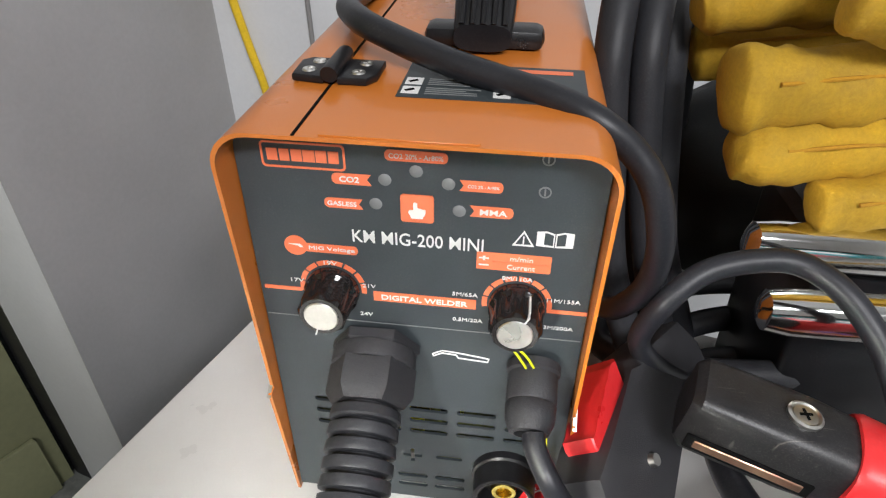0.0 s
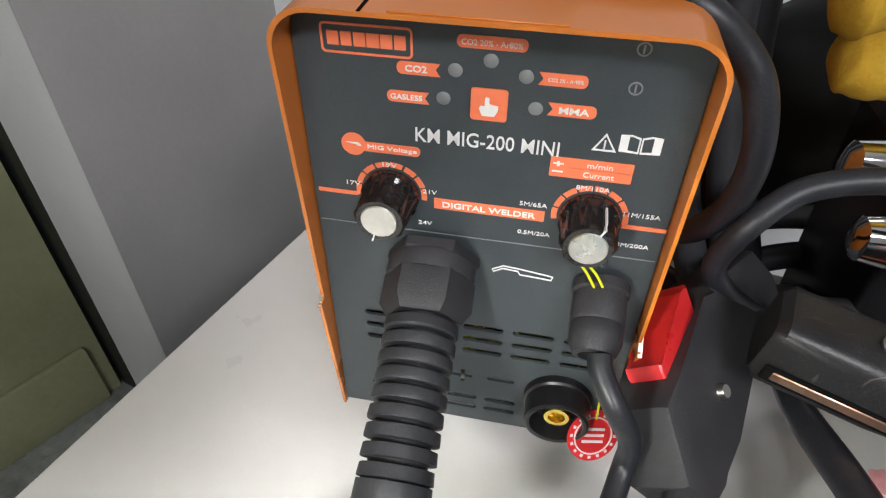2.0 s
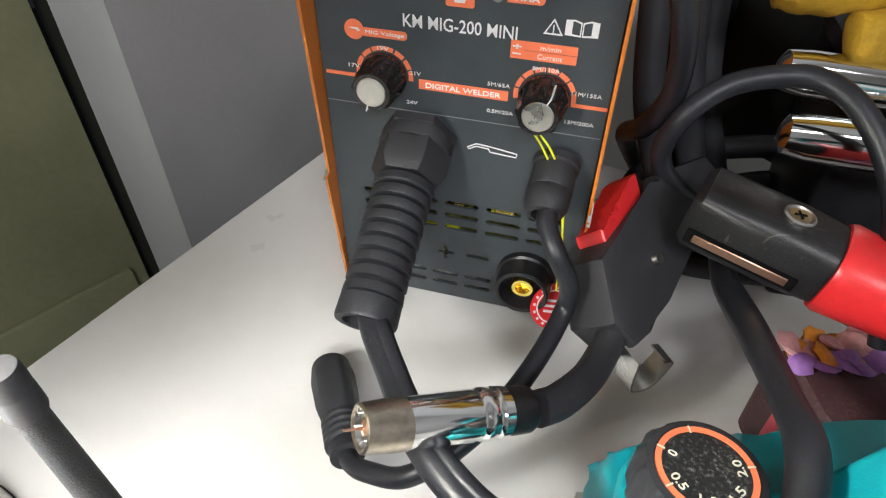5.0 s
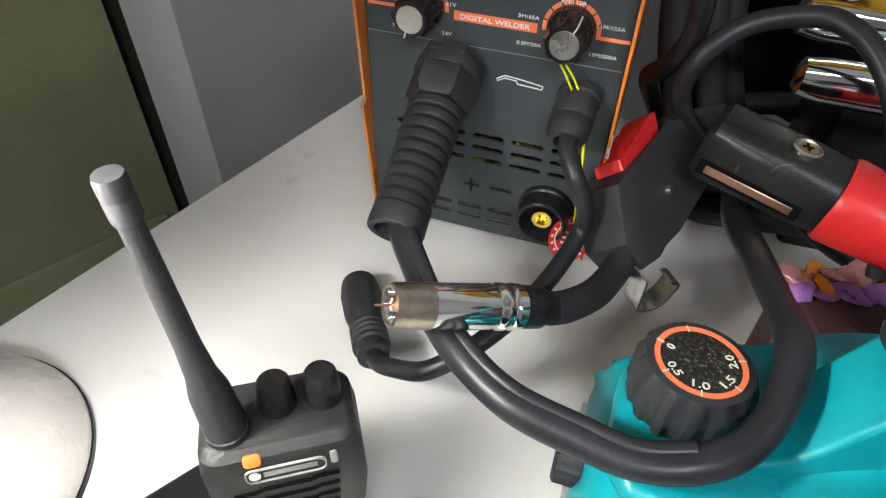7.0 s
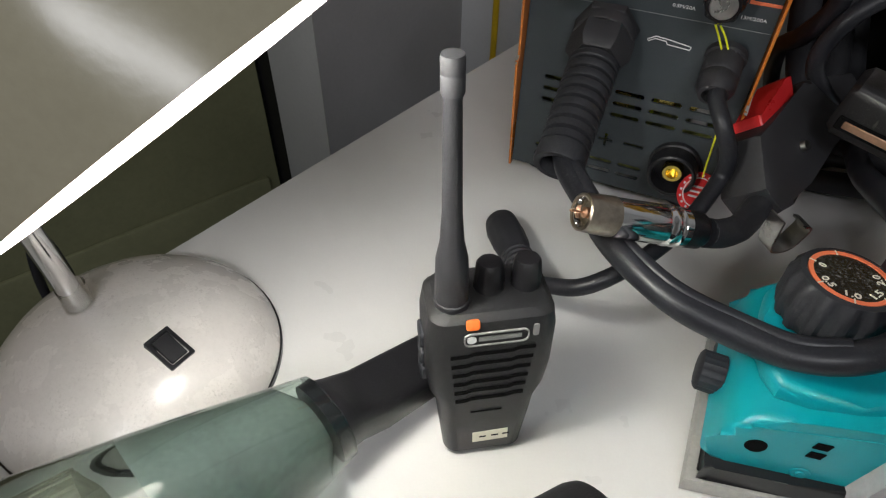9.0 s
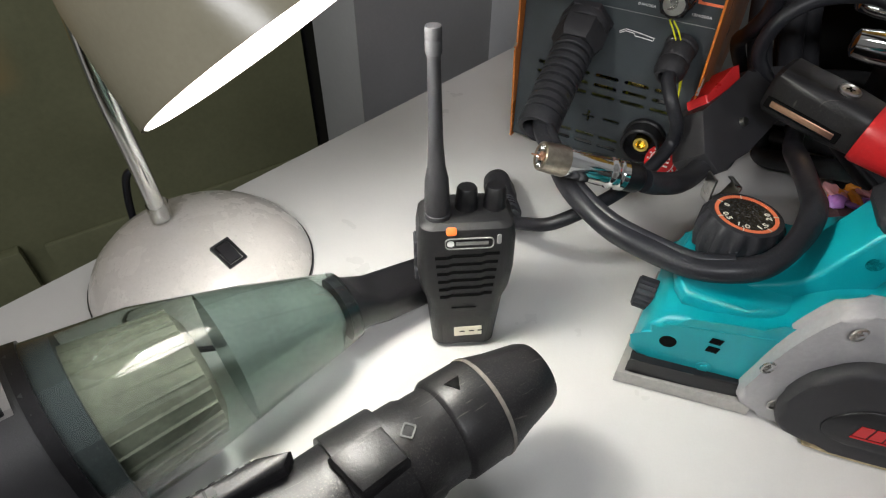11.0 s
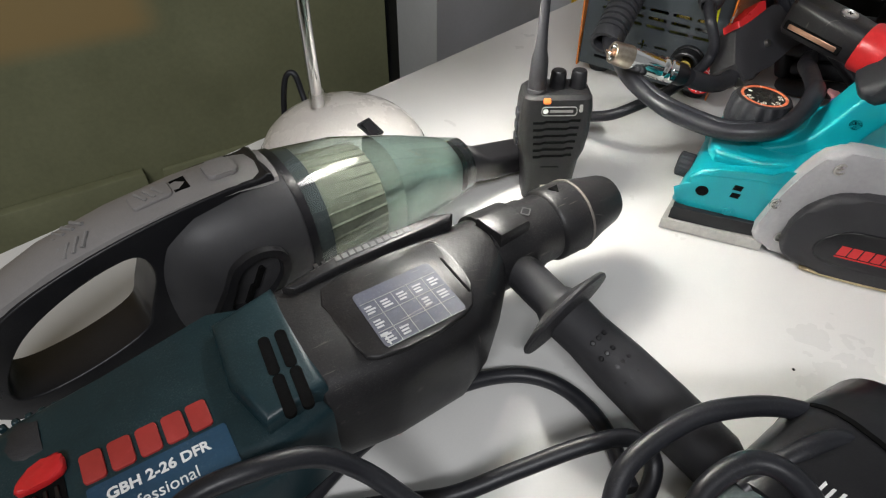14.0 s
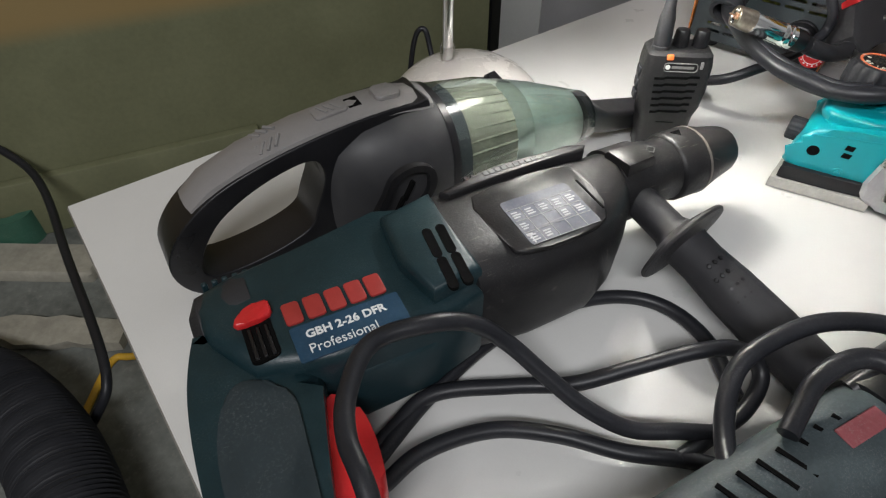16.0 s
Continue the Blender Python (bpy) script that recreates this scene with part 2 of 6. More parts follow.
def arc(cx, cy, r, a0, a1, n=8):
    return [(cx + r * math.cos(radians(a0 + (a1 - a0) * i / n)), cy + r * math.sin(radians(a0 + (a1 - a0) * i / n))) for i in range(n + 1)]


def rounded(x0, x1, y0, y1, r, n=5):
    return arc(x1 - r, y0 + r, r, -90, 0, n) + arc(x1 - r, y1 - r, r, 0, 90, n) + arc(x0 + r, y1 - r, r, 90, 180, n) + arc(x0 + r, y0 + r, r, 180, 270, n)


def axis_to(p, q):
    """A pose at p whose z axis points to q."""
    d = Vector(q) - Vector(p)
    return Matrix.Translation(p) @ d.to_track_quat("Z", "Y").to_matrix().to_4x4()


def words(text, width, height, bold=0.0, depth=0.0004):
    """Lettering in the x, y plane, its middle at 0, 0, fitted to a width and height."""
    cu = bpy.data.curves.new("words", "FONT")
    cu.body, cu.align_x, cu.size, cu.offset, cu.extrude, cu.resolution_u = text, "LEFT", 1.0, bold, 0.0, 3
    ob = bpy.data.objects.new("words", cu)
    scene.collection.objects.link(ob)
    me = bpy.data.meshes.new_from_object(ob.evaluated_get(bpy.context.evaluated_depsgraph_get()))
    bpy.data.objects.remove(ob)
    xs, ys = [v.co.x for v in me.vertices], [v.co.y for v in me.vertices]
    sx, sy = width / (max(xs) - min(xs)), height / (max(ys) - min(ys))
    for v in me.vertices:
        v.co = ((v.co.x - (min(xs) + max(xs)) / 2) * sx, (v.co.y - (min(ys) + max(ys)) / 2) * sy, 0)
    bm = bmesh.new()
    bm.from_mesh(me)
    bpy.data.meshes.remove(me)
    ext = bmesh.ops.extrude_face_region(bm, geom=bm.faces[:])
    for g in ext["geom"]:
        if isinstance(g, bmesh.types.BMVert):
            g.co.z += depth
    return bm


# ---- structure ----
U = Vector((0.2736, 0.9618, 0))


def wall_strip(name, a, b, z0, z1, thick, material, label, category="wall"):
    """An upright slab whose seen face runs from a to b in plan; its thickness lies to the left of that line."""
    a, b = Vector((*a, 0)), Vector((*b, 0))
    d = (b - a).normalized()
    n = Vector((-d.y, d.x, 0)) * thick
    bm = prism([tuple(v.xy) for v in (a, b, b + n, a + n)], z0, z1)
    return tagged(part(name, bm, material), label, category, kind="structure")


FLOOR_Z, CEIL_Z = -0.415, 2.3
tagged(part("floor", box(-2.6, 2.2, -2.6, 1.2, FLOOR_Z - 0.1, FLOOR_Z), M_FLOOR), "worn dark grey concrete floor", "floor", kind="structure")
tagged(part("ceiling", box(-2.6, 2.2, -2.6, 1.2, CEIL_Z, CEIL_Z + 0.1), M_WALL_L), "plain light ceiling", "ceiling", kind="structure")
GA, GB = (-1.830, -2.316), (-0.470, 0.245)
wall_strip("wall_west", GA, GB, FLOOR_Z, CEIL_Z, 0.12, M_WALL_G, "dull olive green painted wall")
wall_strip("wall_north", (-0.45, 0.50), (2.1, 0.50), FLOOR_Z, CEIL_Z, 0.12, M_WALL_L, "pale grey wall behind the welder")
wall_strip("wall_east", (2.1, 0.60), (2.1, -2.5), FLOOR_Z, CEIL_Z, 0.12, M_WALL_L, "pale grey plain wall")
wall_strip("wall_south", (2.1, -2.5), (-2.5, -2.5), FLOOR_Z, CEIL_Z, 0.12, M_WALL_L, "pale grey plain wall")
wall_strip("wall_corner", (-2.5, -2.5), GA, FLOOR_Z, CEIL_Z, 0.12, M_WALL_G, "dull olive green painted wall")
# grey pillar beside the table
tagged(part("pillar", prism([(-0.330, 0.204), (-0.254, 0.509), (-0.395, 0.509), (-0.395, 0.228)], FLOOR_Z, CEIL_Z, 0.004), M_WALL_P),
       "smooth grey painted pillar beside the table", "pillar", kind="structure")
tagged(part("door_frame", prism([(-0.3315, 0.2045), (-0.397, 0.230), (-0.397, 0.62), (-0.440, 0.62), (-0.440, 0.2415)], FLOOR_Z, CEIL_Z, 0.003), M_WALL_L),
       "light grey upright frame beside the pillar", "frame", kind="structure")
tagged(part("trim", prism([(-0.441, 0.242), (-0.441, 0.60), (-0.469, 0.60), (-0.469, 0.2495)], FLOOR_Z, CEIL_Z), M_BLACK), "dark upright gap strip", "trim", kind="structure")
d_g = (Vector(GB) - Vector(GA)).normalized()
n_g = Vector((d_g.y, -d_g.x))


def on_wall(s, off):
    return tuple(Vector(GB) - d_g * s + n_g * off)


def skirting(name, s0, s1, off, z0, z1, material, label):
    a, b, c, d = on_wall(s0, off), on_wall(s1, off), on_wall(s1, 0.001), on_wall(s0, 0.001)
    tagged(part(name, prism([a, b, c, d], z0, z1, 0.004), material), label, "baseboard", kind="structure")


skirting("baseboard", 0.490, 2.6, 0.022, FLOOR_Z, -0.297, M_WALL_G, "olive green painted raised plinth on the wall")
skirting("baseboard", 0.02, 0.46, 0.010, FLOOR_Z, -0.310, M_WALL_G, "olive green painted low plinth on the wall")

# warm light patch painted into the upper olive wall colour, soft at its edges
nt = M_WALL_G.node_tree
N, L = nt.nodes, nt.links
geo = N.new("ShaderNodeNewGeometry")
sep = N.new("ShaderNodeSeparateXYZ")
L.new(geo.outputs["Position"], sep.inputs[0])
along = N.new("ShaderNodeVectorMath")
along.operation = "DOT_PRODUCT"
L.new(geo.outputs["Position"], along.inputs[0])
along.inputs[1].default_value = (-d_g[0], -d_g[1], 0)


def patch_edge(src, a, c):
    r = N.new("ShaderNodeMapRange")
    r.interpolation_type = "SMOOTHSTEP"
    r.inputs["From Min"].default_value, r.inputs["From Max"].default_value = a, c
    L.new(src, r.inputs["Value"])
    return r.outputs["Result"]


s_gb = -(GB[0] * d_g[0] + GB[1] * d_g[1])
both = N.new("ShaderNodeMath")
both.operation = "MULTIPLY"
L.new(patch_edge(along.outputs["Value"], s_gb + 0.37, s_gb + 0.43), both.inputs[0])
L.new(patch_edge(sep.outputs["Z"], -0.085, -0.045), both.inputs[1])
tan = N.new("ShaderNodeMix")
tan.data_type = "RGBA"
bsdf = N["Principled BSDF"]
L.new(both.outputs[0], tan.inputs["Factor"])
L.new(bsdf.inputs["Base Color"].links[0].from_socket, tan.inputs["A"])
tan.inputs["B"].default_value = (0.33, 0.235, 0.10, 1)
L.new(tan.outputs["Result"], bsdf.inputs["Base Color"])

# table
corner = Vector((-0.326, -0.636, 0))
front = Vector((0.9636, -0.2673, 0)).normalized()
back = U
TABLE = thing("table", pose(0, 0, FLOOR_Z), "white laminate table top with a worn dark edge", "table")
tq = [corner, corner + front * 1.35, corner + front * 1.35 + back * 1.02, corner + back * 0.93]
part("tabletop", prism([(v.x, v.y) for v in tq], -0.018 - FLOOR_Z, -FLOOR_Z, 0.0008, 1), M_TABLE, TABLE)
part("edge_band", prism([tuple((corner + front * 0.001 - back * 0.0012).xy), tuple((corner + front * 1.34 - back * 0.0012).xy),
                         tuple((corner + front * 1.34).xy), tuple((corner + front * 0.001).xy)], -0.017 - FLOOR_Z, -0.0015 - FLOOR_Z), M_EDGE, TABLE, "worn dark edge band")
for fx, fy in ((0.06, 0.08), (1.28, 0.08), (1.28, 0.80), (0.06, 0.80)):
    c = corner + front * fx + back * fy
    part("leg", box(c.x - 0.02, c.x + 0.02, c.y - 0.02, c.y + 0.02, 0, -0.018 - FLOOR_Z, 0.002), M_BLACK, TABLE)


# ---- welder ----
def plate(outline, holes, h0, h1):
    """A flat plate in x, y with openings through it."""
    bm = bmesh.new()
    edges = []
    for loop in [outline] + holes:
        vs = [bm.verts.new((x, y, h0)) for x, y in loop]
        edges += [bm.edges.new((vs[i], vs[(i + 1) % len(vs)])) for i in range(len(vs))]
    bmesh.ops.triangle_fill(bm, edges=edges, use_beauty=True, use_dissolve=False)
    ext = bmesh.ops.extrude_face_region(bm, geom=bm.faces[:])
    for g in ext["geom"]:
        if isinstance(g, bmesh.types.BMVert):
            g.co.z = h1
    return bm


def slot(x0, x1, y, h):
    return rounded(x0, x1, y - h / 2, y + h / 2, h * 0.49, 4)


WX = 0.0685
PY = 0.0012
WELDER = thing("welding_machine", pose(0.0678, 0, -0.0055) @ Matrix.Scale(1.045, 4), "orange and black portable welding machine with control knobs", "welder")


def on_panel(bm, x, z, proud=0.0):
    return move(bm, pose(x - WX, PY - proud, z, 90, 0, 0))


def shroud_profile(inset):
    hw, z0, z1, r = 0.0735 - inset, 0.017, 0.2480 - inset, 0.015 - inset * 0.5
    return [(-hw, z0)] + [(-hw, 0.06), (-hw, 0.1075), (-hw, 0.1085), (-hw, 0.16)] + [p for p in arc(-hw + r, z1 - r, r, 180, 90, 7)] + \
        [(-0.0445, z1), (-0.0435, z1), (0.0, z1)] + [p for p in arc(hw - r, z1 - r, r, 90, 0, 7)] + [(hw, 0.16), (hw, 0.1085), (hw, 0.1075), (hw, 0.06), (hw, z0)]


def lip(z):
    if z < 0.108:
        return 0.000 - 0.010 * (z - 0.017) / 0.09
    return -0.006 - 0.009 * (z - 0.108) / 0.144


bm = bmesh.new()
po, pi_ = shroud_profile(0.0), shroud_profile(0.0016)
rows_ = []
for x, z in po:
    rows_.append([bm.verts.new((x, y, z)) for y in (lip(z), 0.10, 0.22, 0.345)])
inner = [[bm.verts.new((x, y, z)) for y in (lip(z), 0.10, 0.22, 0.345)] for x, z in pi_]
for rows2 in (rows_, inner):
    for a, b in zip(rows2, rows2[1:]):
        for k in range(3):
            bm.faces.new((a[k], a[k + 1], b[k + 1], b[k]))
for a, b, c, d in zip(rows_, rows_[1:], inner, inner[1:]):
    bm.faces.new((a[0], b[0], d[0], c[0]))
    bm.faces.new((a[3], b[3], d[3], c[3]))
for r_, i_ in ((rows_[0], inner[0]), (rows_[-1], inner[-1])):
    for k in range(3):
        bm.faces.new((r_[k], r_[k + 1], i_[k + 1], i_[k]))
part("shroud", bm, M_ORANGE, WELDER, "glossy orange sheet metal cover")
part("door_seam", box(-0.0415, -0.0403, lip(0.25) + 0.0005, 0.344, 0.2479, 0.2483), M_DEEP, WELDER, "dark gap of the hinged side door")
part("lip_fold", box(-0.032, 0.024, -0.0135, -0.0115, 0.2479, 0.2486, 0.0003, 1), M_ORANGE, WELDER, "pressed ridge")
# the pale glint at each flange notch, put in as a steel sliver
for sx in (-1, 1):
    part("notch_glint", move(box(-0.0009, 0.0009, -0.010, 0.004, -0.0004, 0.0004), pose(sx * 0.0733, -0.003, 0.112, 38, 0, 0)), M_STEEL, WELDER, "thin steel sliver standing for the glint at the flange notch")
bm = box(-0.0717, 0.0717, 0.03, 0.343, 0.019, 0.0205)
part("bottom_plate", bm, M_PANEL, WELDER)
part("back_plate", box(-0.0717, 0.0717, 0.342, 0.3435, 0.021, 0.2445), M_PANEL, WELDER)
for fx in (-0.055, 0.055):
    for fy in (0.03, 0.31):
        part("foot", move(lathe([(0, 0.0053), (0.011, 0.0053), (0.0125, 0.008), (0.0115, 0.0195), (0, 0.0195)], 16), pose(fx, fy, 0)), M_RUBBER, WELDER)

holes = []
for z in (0.0955, 0.087, 0.0785):
    for x0 in (0.0135, 0.038, 0.062, 0.086, 0.110):
        holes.append(slot(x0 - WX, x0 + 0.0195 - WX, z, 0.0034))
px, pz = 0.063 - WX, 0.058
holes.append([(px - .001, pz + .005), (px - .001, pz + .001), (px - .005, pz + .001), (px - .005, pz - .001), (px - .001, pz - .001), (px - .001, pz - .005),
              (px + .001, pz - .005), (px + .001, pz - .001), (px + .005, pz - .001), (px + .005, pz + .001), (px + .001, pz + .001), (px + .001, pz + .005)])
holes.append(slot(0.0755 - WX, 0.0895 - WX, 0.0585, 0.0026))
for z in (0.0405, 0.0325):
    for x0 in (0.0135, 0.034, 0.0545, 0.075):
        holes.append(slot(x0 - WX, x0 + 0.0165 - WX, z, 0.0032))
out = [(-0.0713, 0.021), (0.0713, 0.021)] + arc(0.0713 - 0.013, 0.2458 - 0.013, 0.013, 0, 90, 6) + arc(-0.0713 + 0.013, 0.2458 - 0.013, 0.013, 90, 180, 6)
part("front_panel", move(plate(out, holes, 0, 0.0016), pose(0, PY + 0.0016, 0, 90, 0, 0)), M_PANEL, WELDER, "matt dark grey front panel with ventilation slots")
part("circuit_board", box(-0.070, 0.070, 0.022, 0.0245, 0.025, 0.105), mat("dusty_circuit_board", (0.10, 0.11, 0.02), 0.6, vary=0.8, grain=120, patch=60), WELDER, "dusty yellow green board inside")
for i in range(14):
    x = random.uniform(-0.06, 0.06)
    z = random.choice((0.04, 0.06, 0.085, 0.09))
    part("component", box(x - 0.006, x + 0.006, 0.012, 0.022, z - 0.006, z + 0.006, 0.001, 1),
         random.choice((M_BRASS, M_BLACK, M_STEEL, M_GREYPL, M_YELLOW)), WELDER)
part("lower_crease", on_panel(box(-0.0705, 0.0705, -0.0002, 0.0002, 0, 0.0003), WX, 0.151), M_GREYPRINT, WELDER)


def flag(x0, x1, z0, z1, notch, material=None, lift=0.0004):
    """A rounded tag with a swallow-tailed end: notch -1 on its left end, 1 on its right, 0 none."""
    w, h = x1 - x0, z1 - z0
    r = h * 0.42
    if notch == 0:
        o = rounded(-w / 2, w / 2, -h / 2, h / 2, r, 4)
    else:
        o = [(w / 2, -h / 2), (w / 2 - h * 0.35, 0), (w / 2, h / 2)] + arc(-w / 2 + r, h / 2 - r, r, 90, 180, 4) + arc(-w / 2 + r, -h / 2 + r, r, 180, 270, 4)
        if notch < 0:
            o = [(-a, b) for a, b in o][::-1]
    part("panel_tag", on_panel(prism(o, 0, lift), (x0 + x1) / 2, (z0 + z1) / 2), material or M_PRINT, WELDER, "orange printed tag")


def letter(text, x, z, w, h, material, bold=0.0, lift=0.0005):
    part("lettering", on_panel(words(text, w, h, bold, 0.0003), x, z, lift), material, WELDER, "printed lettering")


# brand plate: frame and plain blocks
fr = rounded(-0.0165, 0.0165, -0.0055, 0.0055, 0.0018, 4)
part("brand_frame", on_panel(plate(fr, [rounded(-0.0157, 0.0157, -0.0047, 0.0047, 0.0012, 4)], 0, 0.0004), 0.0245, 0.2325), M_PRINT, WELDER)
for i, w in enumerate((0.0042, 0.0038, 0.0042, 0.0046, 0.0042, 0.0040)):
    part("brand_block", on_panel(box(-w / 2, w / 2, -0.0025, 0.0025, 0, 0.0004), 0.0125 + i * 0.0048, 0.2325), M_PRINT, WELDER)
flag(0.0562, 0.0800, 0.2330, 0.2375, 0)
letter("CO2 20% - Ar80%", 0.0681, 0.2352, 0.0205, 0.0020, M_WHITE)
flag(0.0350, 0.0505, 0.2215, 0.2262, 1)
letter("CO2", 0.0420, 0.2239, 0.0078, 0.0025, M_WHITE, 0.02)
flag(0.0310, 0.0465, 0.2105, 0.2150, 1)
letter("GASLESS", 0.0382, 0.2128, 0.0118, 0.0021, M_WHITE, 0.01)
flag(0.0845, 0.1010, 0.2222, 0.2268, -1)
letter("CO2 2% - Ar98%", 0.0936, 0.2245, 0.0118, 0.0013, M_WHITE)
flag(0.0888, 0.1055, 0.2112, 0.2160, -1)
letter("MMA", 0.0979, 0.2136, 0.0105, 0.0025, M_WHITE, 0.02)
for x, z in ((0.068, 0.2290), (0.0558, 0.2245), (0.0517, 0.2135), (0.0803, 0.2245), (0.0846, 0.2130)):
    part("indicator_lamp", on_panel(lathe([(0, 0.0006), (0.0020, 0.0005), (0.0026, 0)], 20), x, z), M_GREYPRINT, WELDER, "unlit grey indicator")
part("mode_button", on_panel(prism(rounded(-0.0066, 0.0066, -0.0062, 0.0062, 0.0012, 4), 0, 0.0012, 0.0004), 0.0682, 0.2130), M_PRINT, WELDER, "orange press button")
hand_o = [(-0.0022, -0.0035), (0.0022, -0.0035), (0.0034, -0.001), (0.0034, 0.0006), (0.0012, 0.0010), (0.0002, 0.0014), (0.0002, 0.0034), (-0.0008, 0.0038),
          (-0.0014, 0.0034), (-0.0014, 0.0002), (-0.0030, 0.0002), (-0.0034, -0.0008)]
part("button_symbol", on_panel(prism(hand_o, 0, 0.0003), 0.0682, 0.2125, 0.0013), M_WHITE, WELDER, "white pointer symbol")
letter("KM MIG-200 MINI", 0.0680, 0.1980, 0.0535, 0.0060, M_WHITE, 0.004)
tri_ = plate([(-0.0043, -0.003), (0.0043, -0.003), (0, 0.0042)], [[(-0.0033, -0.0024), (0.0033, -0.0024), (0, 0.0031)]], 0, 0.0004)
part("warning_symbol", on_panel(join(tri_, box(-0.0003, 0.0003, -0.0012, 0.0014, 0, 0.0004), box(-0.0003, 0.0003, -0.0020, -0.0015, 0, 0.0004)), 0.1103, 0.2022), M_WHITE, WELDER)
pg = [plate([(s * 0.0002, -0.0033), (s * 0.0072, -0.0029), (s * 0.0072, 0.0036), (s * 0.0035, 0.0040), (s * 0.0002, 0.0030)],
            [[(s * 0.0007, -0.0027), (s * 0.0042, -0.0023), (s * 0.0042, 0.0033), (s * 0.0033, 0.0034), (s * 0.0007, 0.0025)]], 0, 0.0004) for s in (-1, 1)]
part("manual_symbol", on_panel(join(*pg), 0.1225, 0.2028), M_WHITE, WELDER)
for z in (0.2375, 0.2240):
    part("panel_screw", on_panel(join(lathe([(0.0024, 0), (0.0024, 0.0004), (0.0019, 0.0005), (0.0019, 0)], 20, caps=False), box(-0.0003, 0.0003, -0.0014, 0.0014, 0, 0.0005)), 0.1165, z), M_GREYPRINT, WELDER)
part("voltage_badge", on_panel(lathe([(0, 0.0005), (0.0049, 0.0005), (0.0049, 0)], 24), 0.0163, 0.1905), M_PRINT, WELDER)
flag(0.0195, 0.0428, 0.1878, 0.1920, 0)
letter("MIG Voltage", 0.0318, 0.1899, 0.0195, 0.0024, M_WHITE)
part("badge_symbol", on_panel(prism([(-0.0028, 0.0006), (0.002, 0.0008), (0.0032, -0.0005), (0.0022, -0.0008), (0.0012, 0.0)], 0, 0.0004), 0.0163, 0.1908, 0.0005), M_WHITE, WELDER)
part("current_tag", on_panel(plate(rounded(-0.0150, 0.0150, -0.0042, 0.0042, 0.0004, 2), [rounded(-0.0087, 0.0145, -0.00015, 0.00015, 0.0001, 1)], 0, 0.0004), 0.1072, 0.1906), M_PRINT, WELDER)
letter("m/min", 0.1103, 0.1927, 0.0092, 0.0021, M_WHITE)
letter("Current", 0.1103, 0.1886, 0.0112, 0.0023, M_WHITE)
part("current_symbol", on_panel(join(box(-0.002, 0.002, 0.0014, 0.0019, 0, 0.0004), box(-0.0005, 0.0005, 0.0006, 0.0026, 0, 0.0004), box(-0.002, 0.002, -0.0020, -0.0015, 0, 0.0004)), 0.0952, 0.1906, 0.0005), M_WHITE, WELDER)
part("title_bar", on_panel(box(-0.0223, 0.0223, -0.0025, 0.0025, 0, 0.0004), 0.0705, 0.1667), M_PRINT, WELDER)
letter("DIGITAL WELDER", 0.0705, 0.1667, 0.0375, 0.0027, M_WHITE, 0.015)
part("stripe", on_panel(box(-0.0085, 0.0085, -0.0009, 0.0009, 0, 0.0004), 0.0075, 0.1668), M_PRINT, WELDER)
part("stripe", on_panel(box(-0.0085, 0.0085, -0.0009, 0.0009, 0, 0.0004), 0.1313, 0.1668), M_PRINT, WELDER)
for text, x, z, w in (("19V", 0.0305, 0.1828, 0.0058), ("17V", 0.0148, 0.1722, 0.0058), ("21V", 0.0466, 0.1722, 0.0058), ("24V", 0.0445, 0.1562, 0.0058), ("13V", 0.0165, 0.1562, 0.0058),
                      ("5M/65A", 0.0880, 0.1722, 0.0108), ("8M/110A", 0.1093, 0.1828, 0.0125), ("11M/155A", 0.1293, 0.1730, 0.0138), ("0.5M/20A", 0.0895, 0.1580, 0.0130), ("13M/200A", 0.1280, 0.1580, 0.0138)):
    letter(text, x, z, w, 0.0019, M_WHITE)
torch_o = [(-0.013, -0.0014), (-0.0085, 0.0012), (-0.0015, 0.0006), (0.003, 0.0000), (0.0115, -0.0012), (0.013, -0.0015), (0.0125, -0.0035), (0.0105, -0.0033), (0.003, -0.0028), (-0.0010, -0.0026), (-0.002, -0.0008), (-0.0085, -0.0003), (-0.0125, -0.0026)]
part("torch_symbol", on_panel(tube([(x, y + 0.001, 0.0003) for x, y in torch_o + torch_o[:1]], 0.00035, 5, straight=True), 0.087, 0.1355), M_WHITE, WELDER)


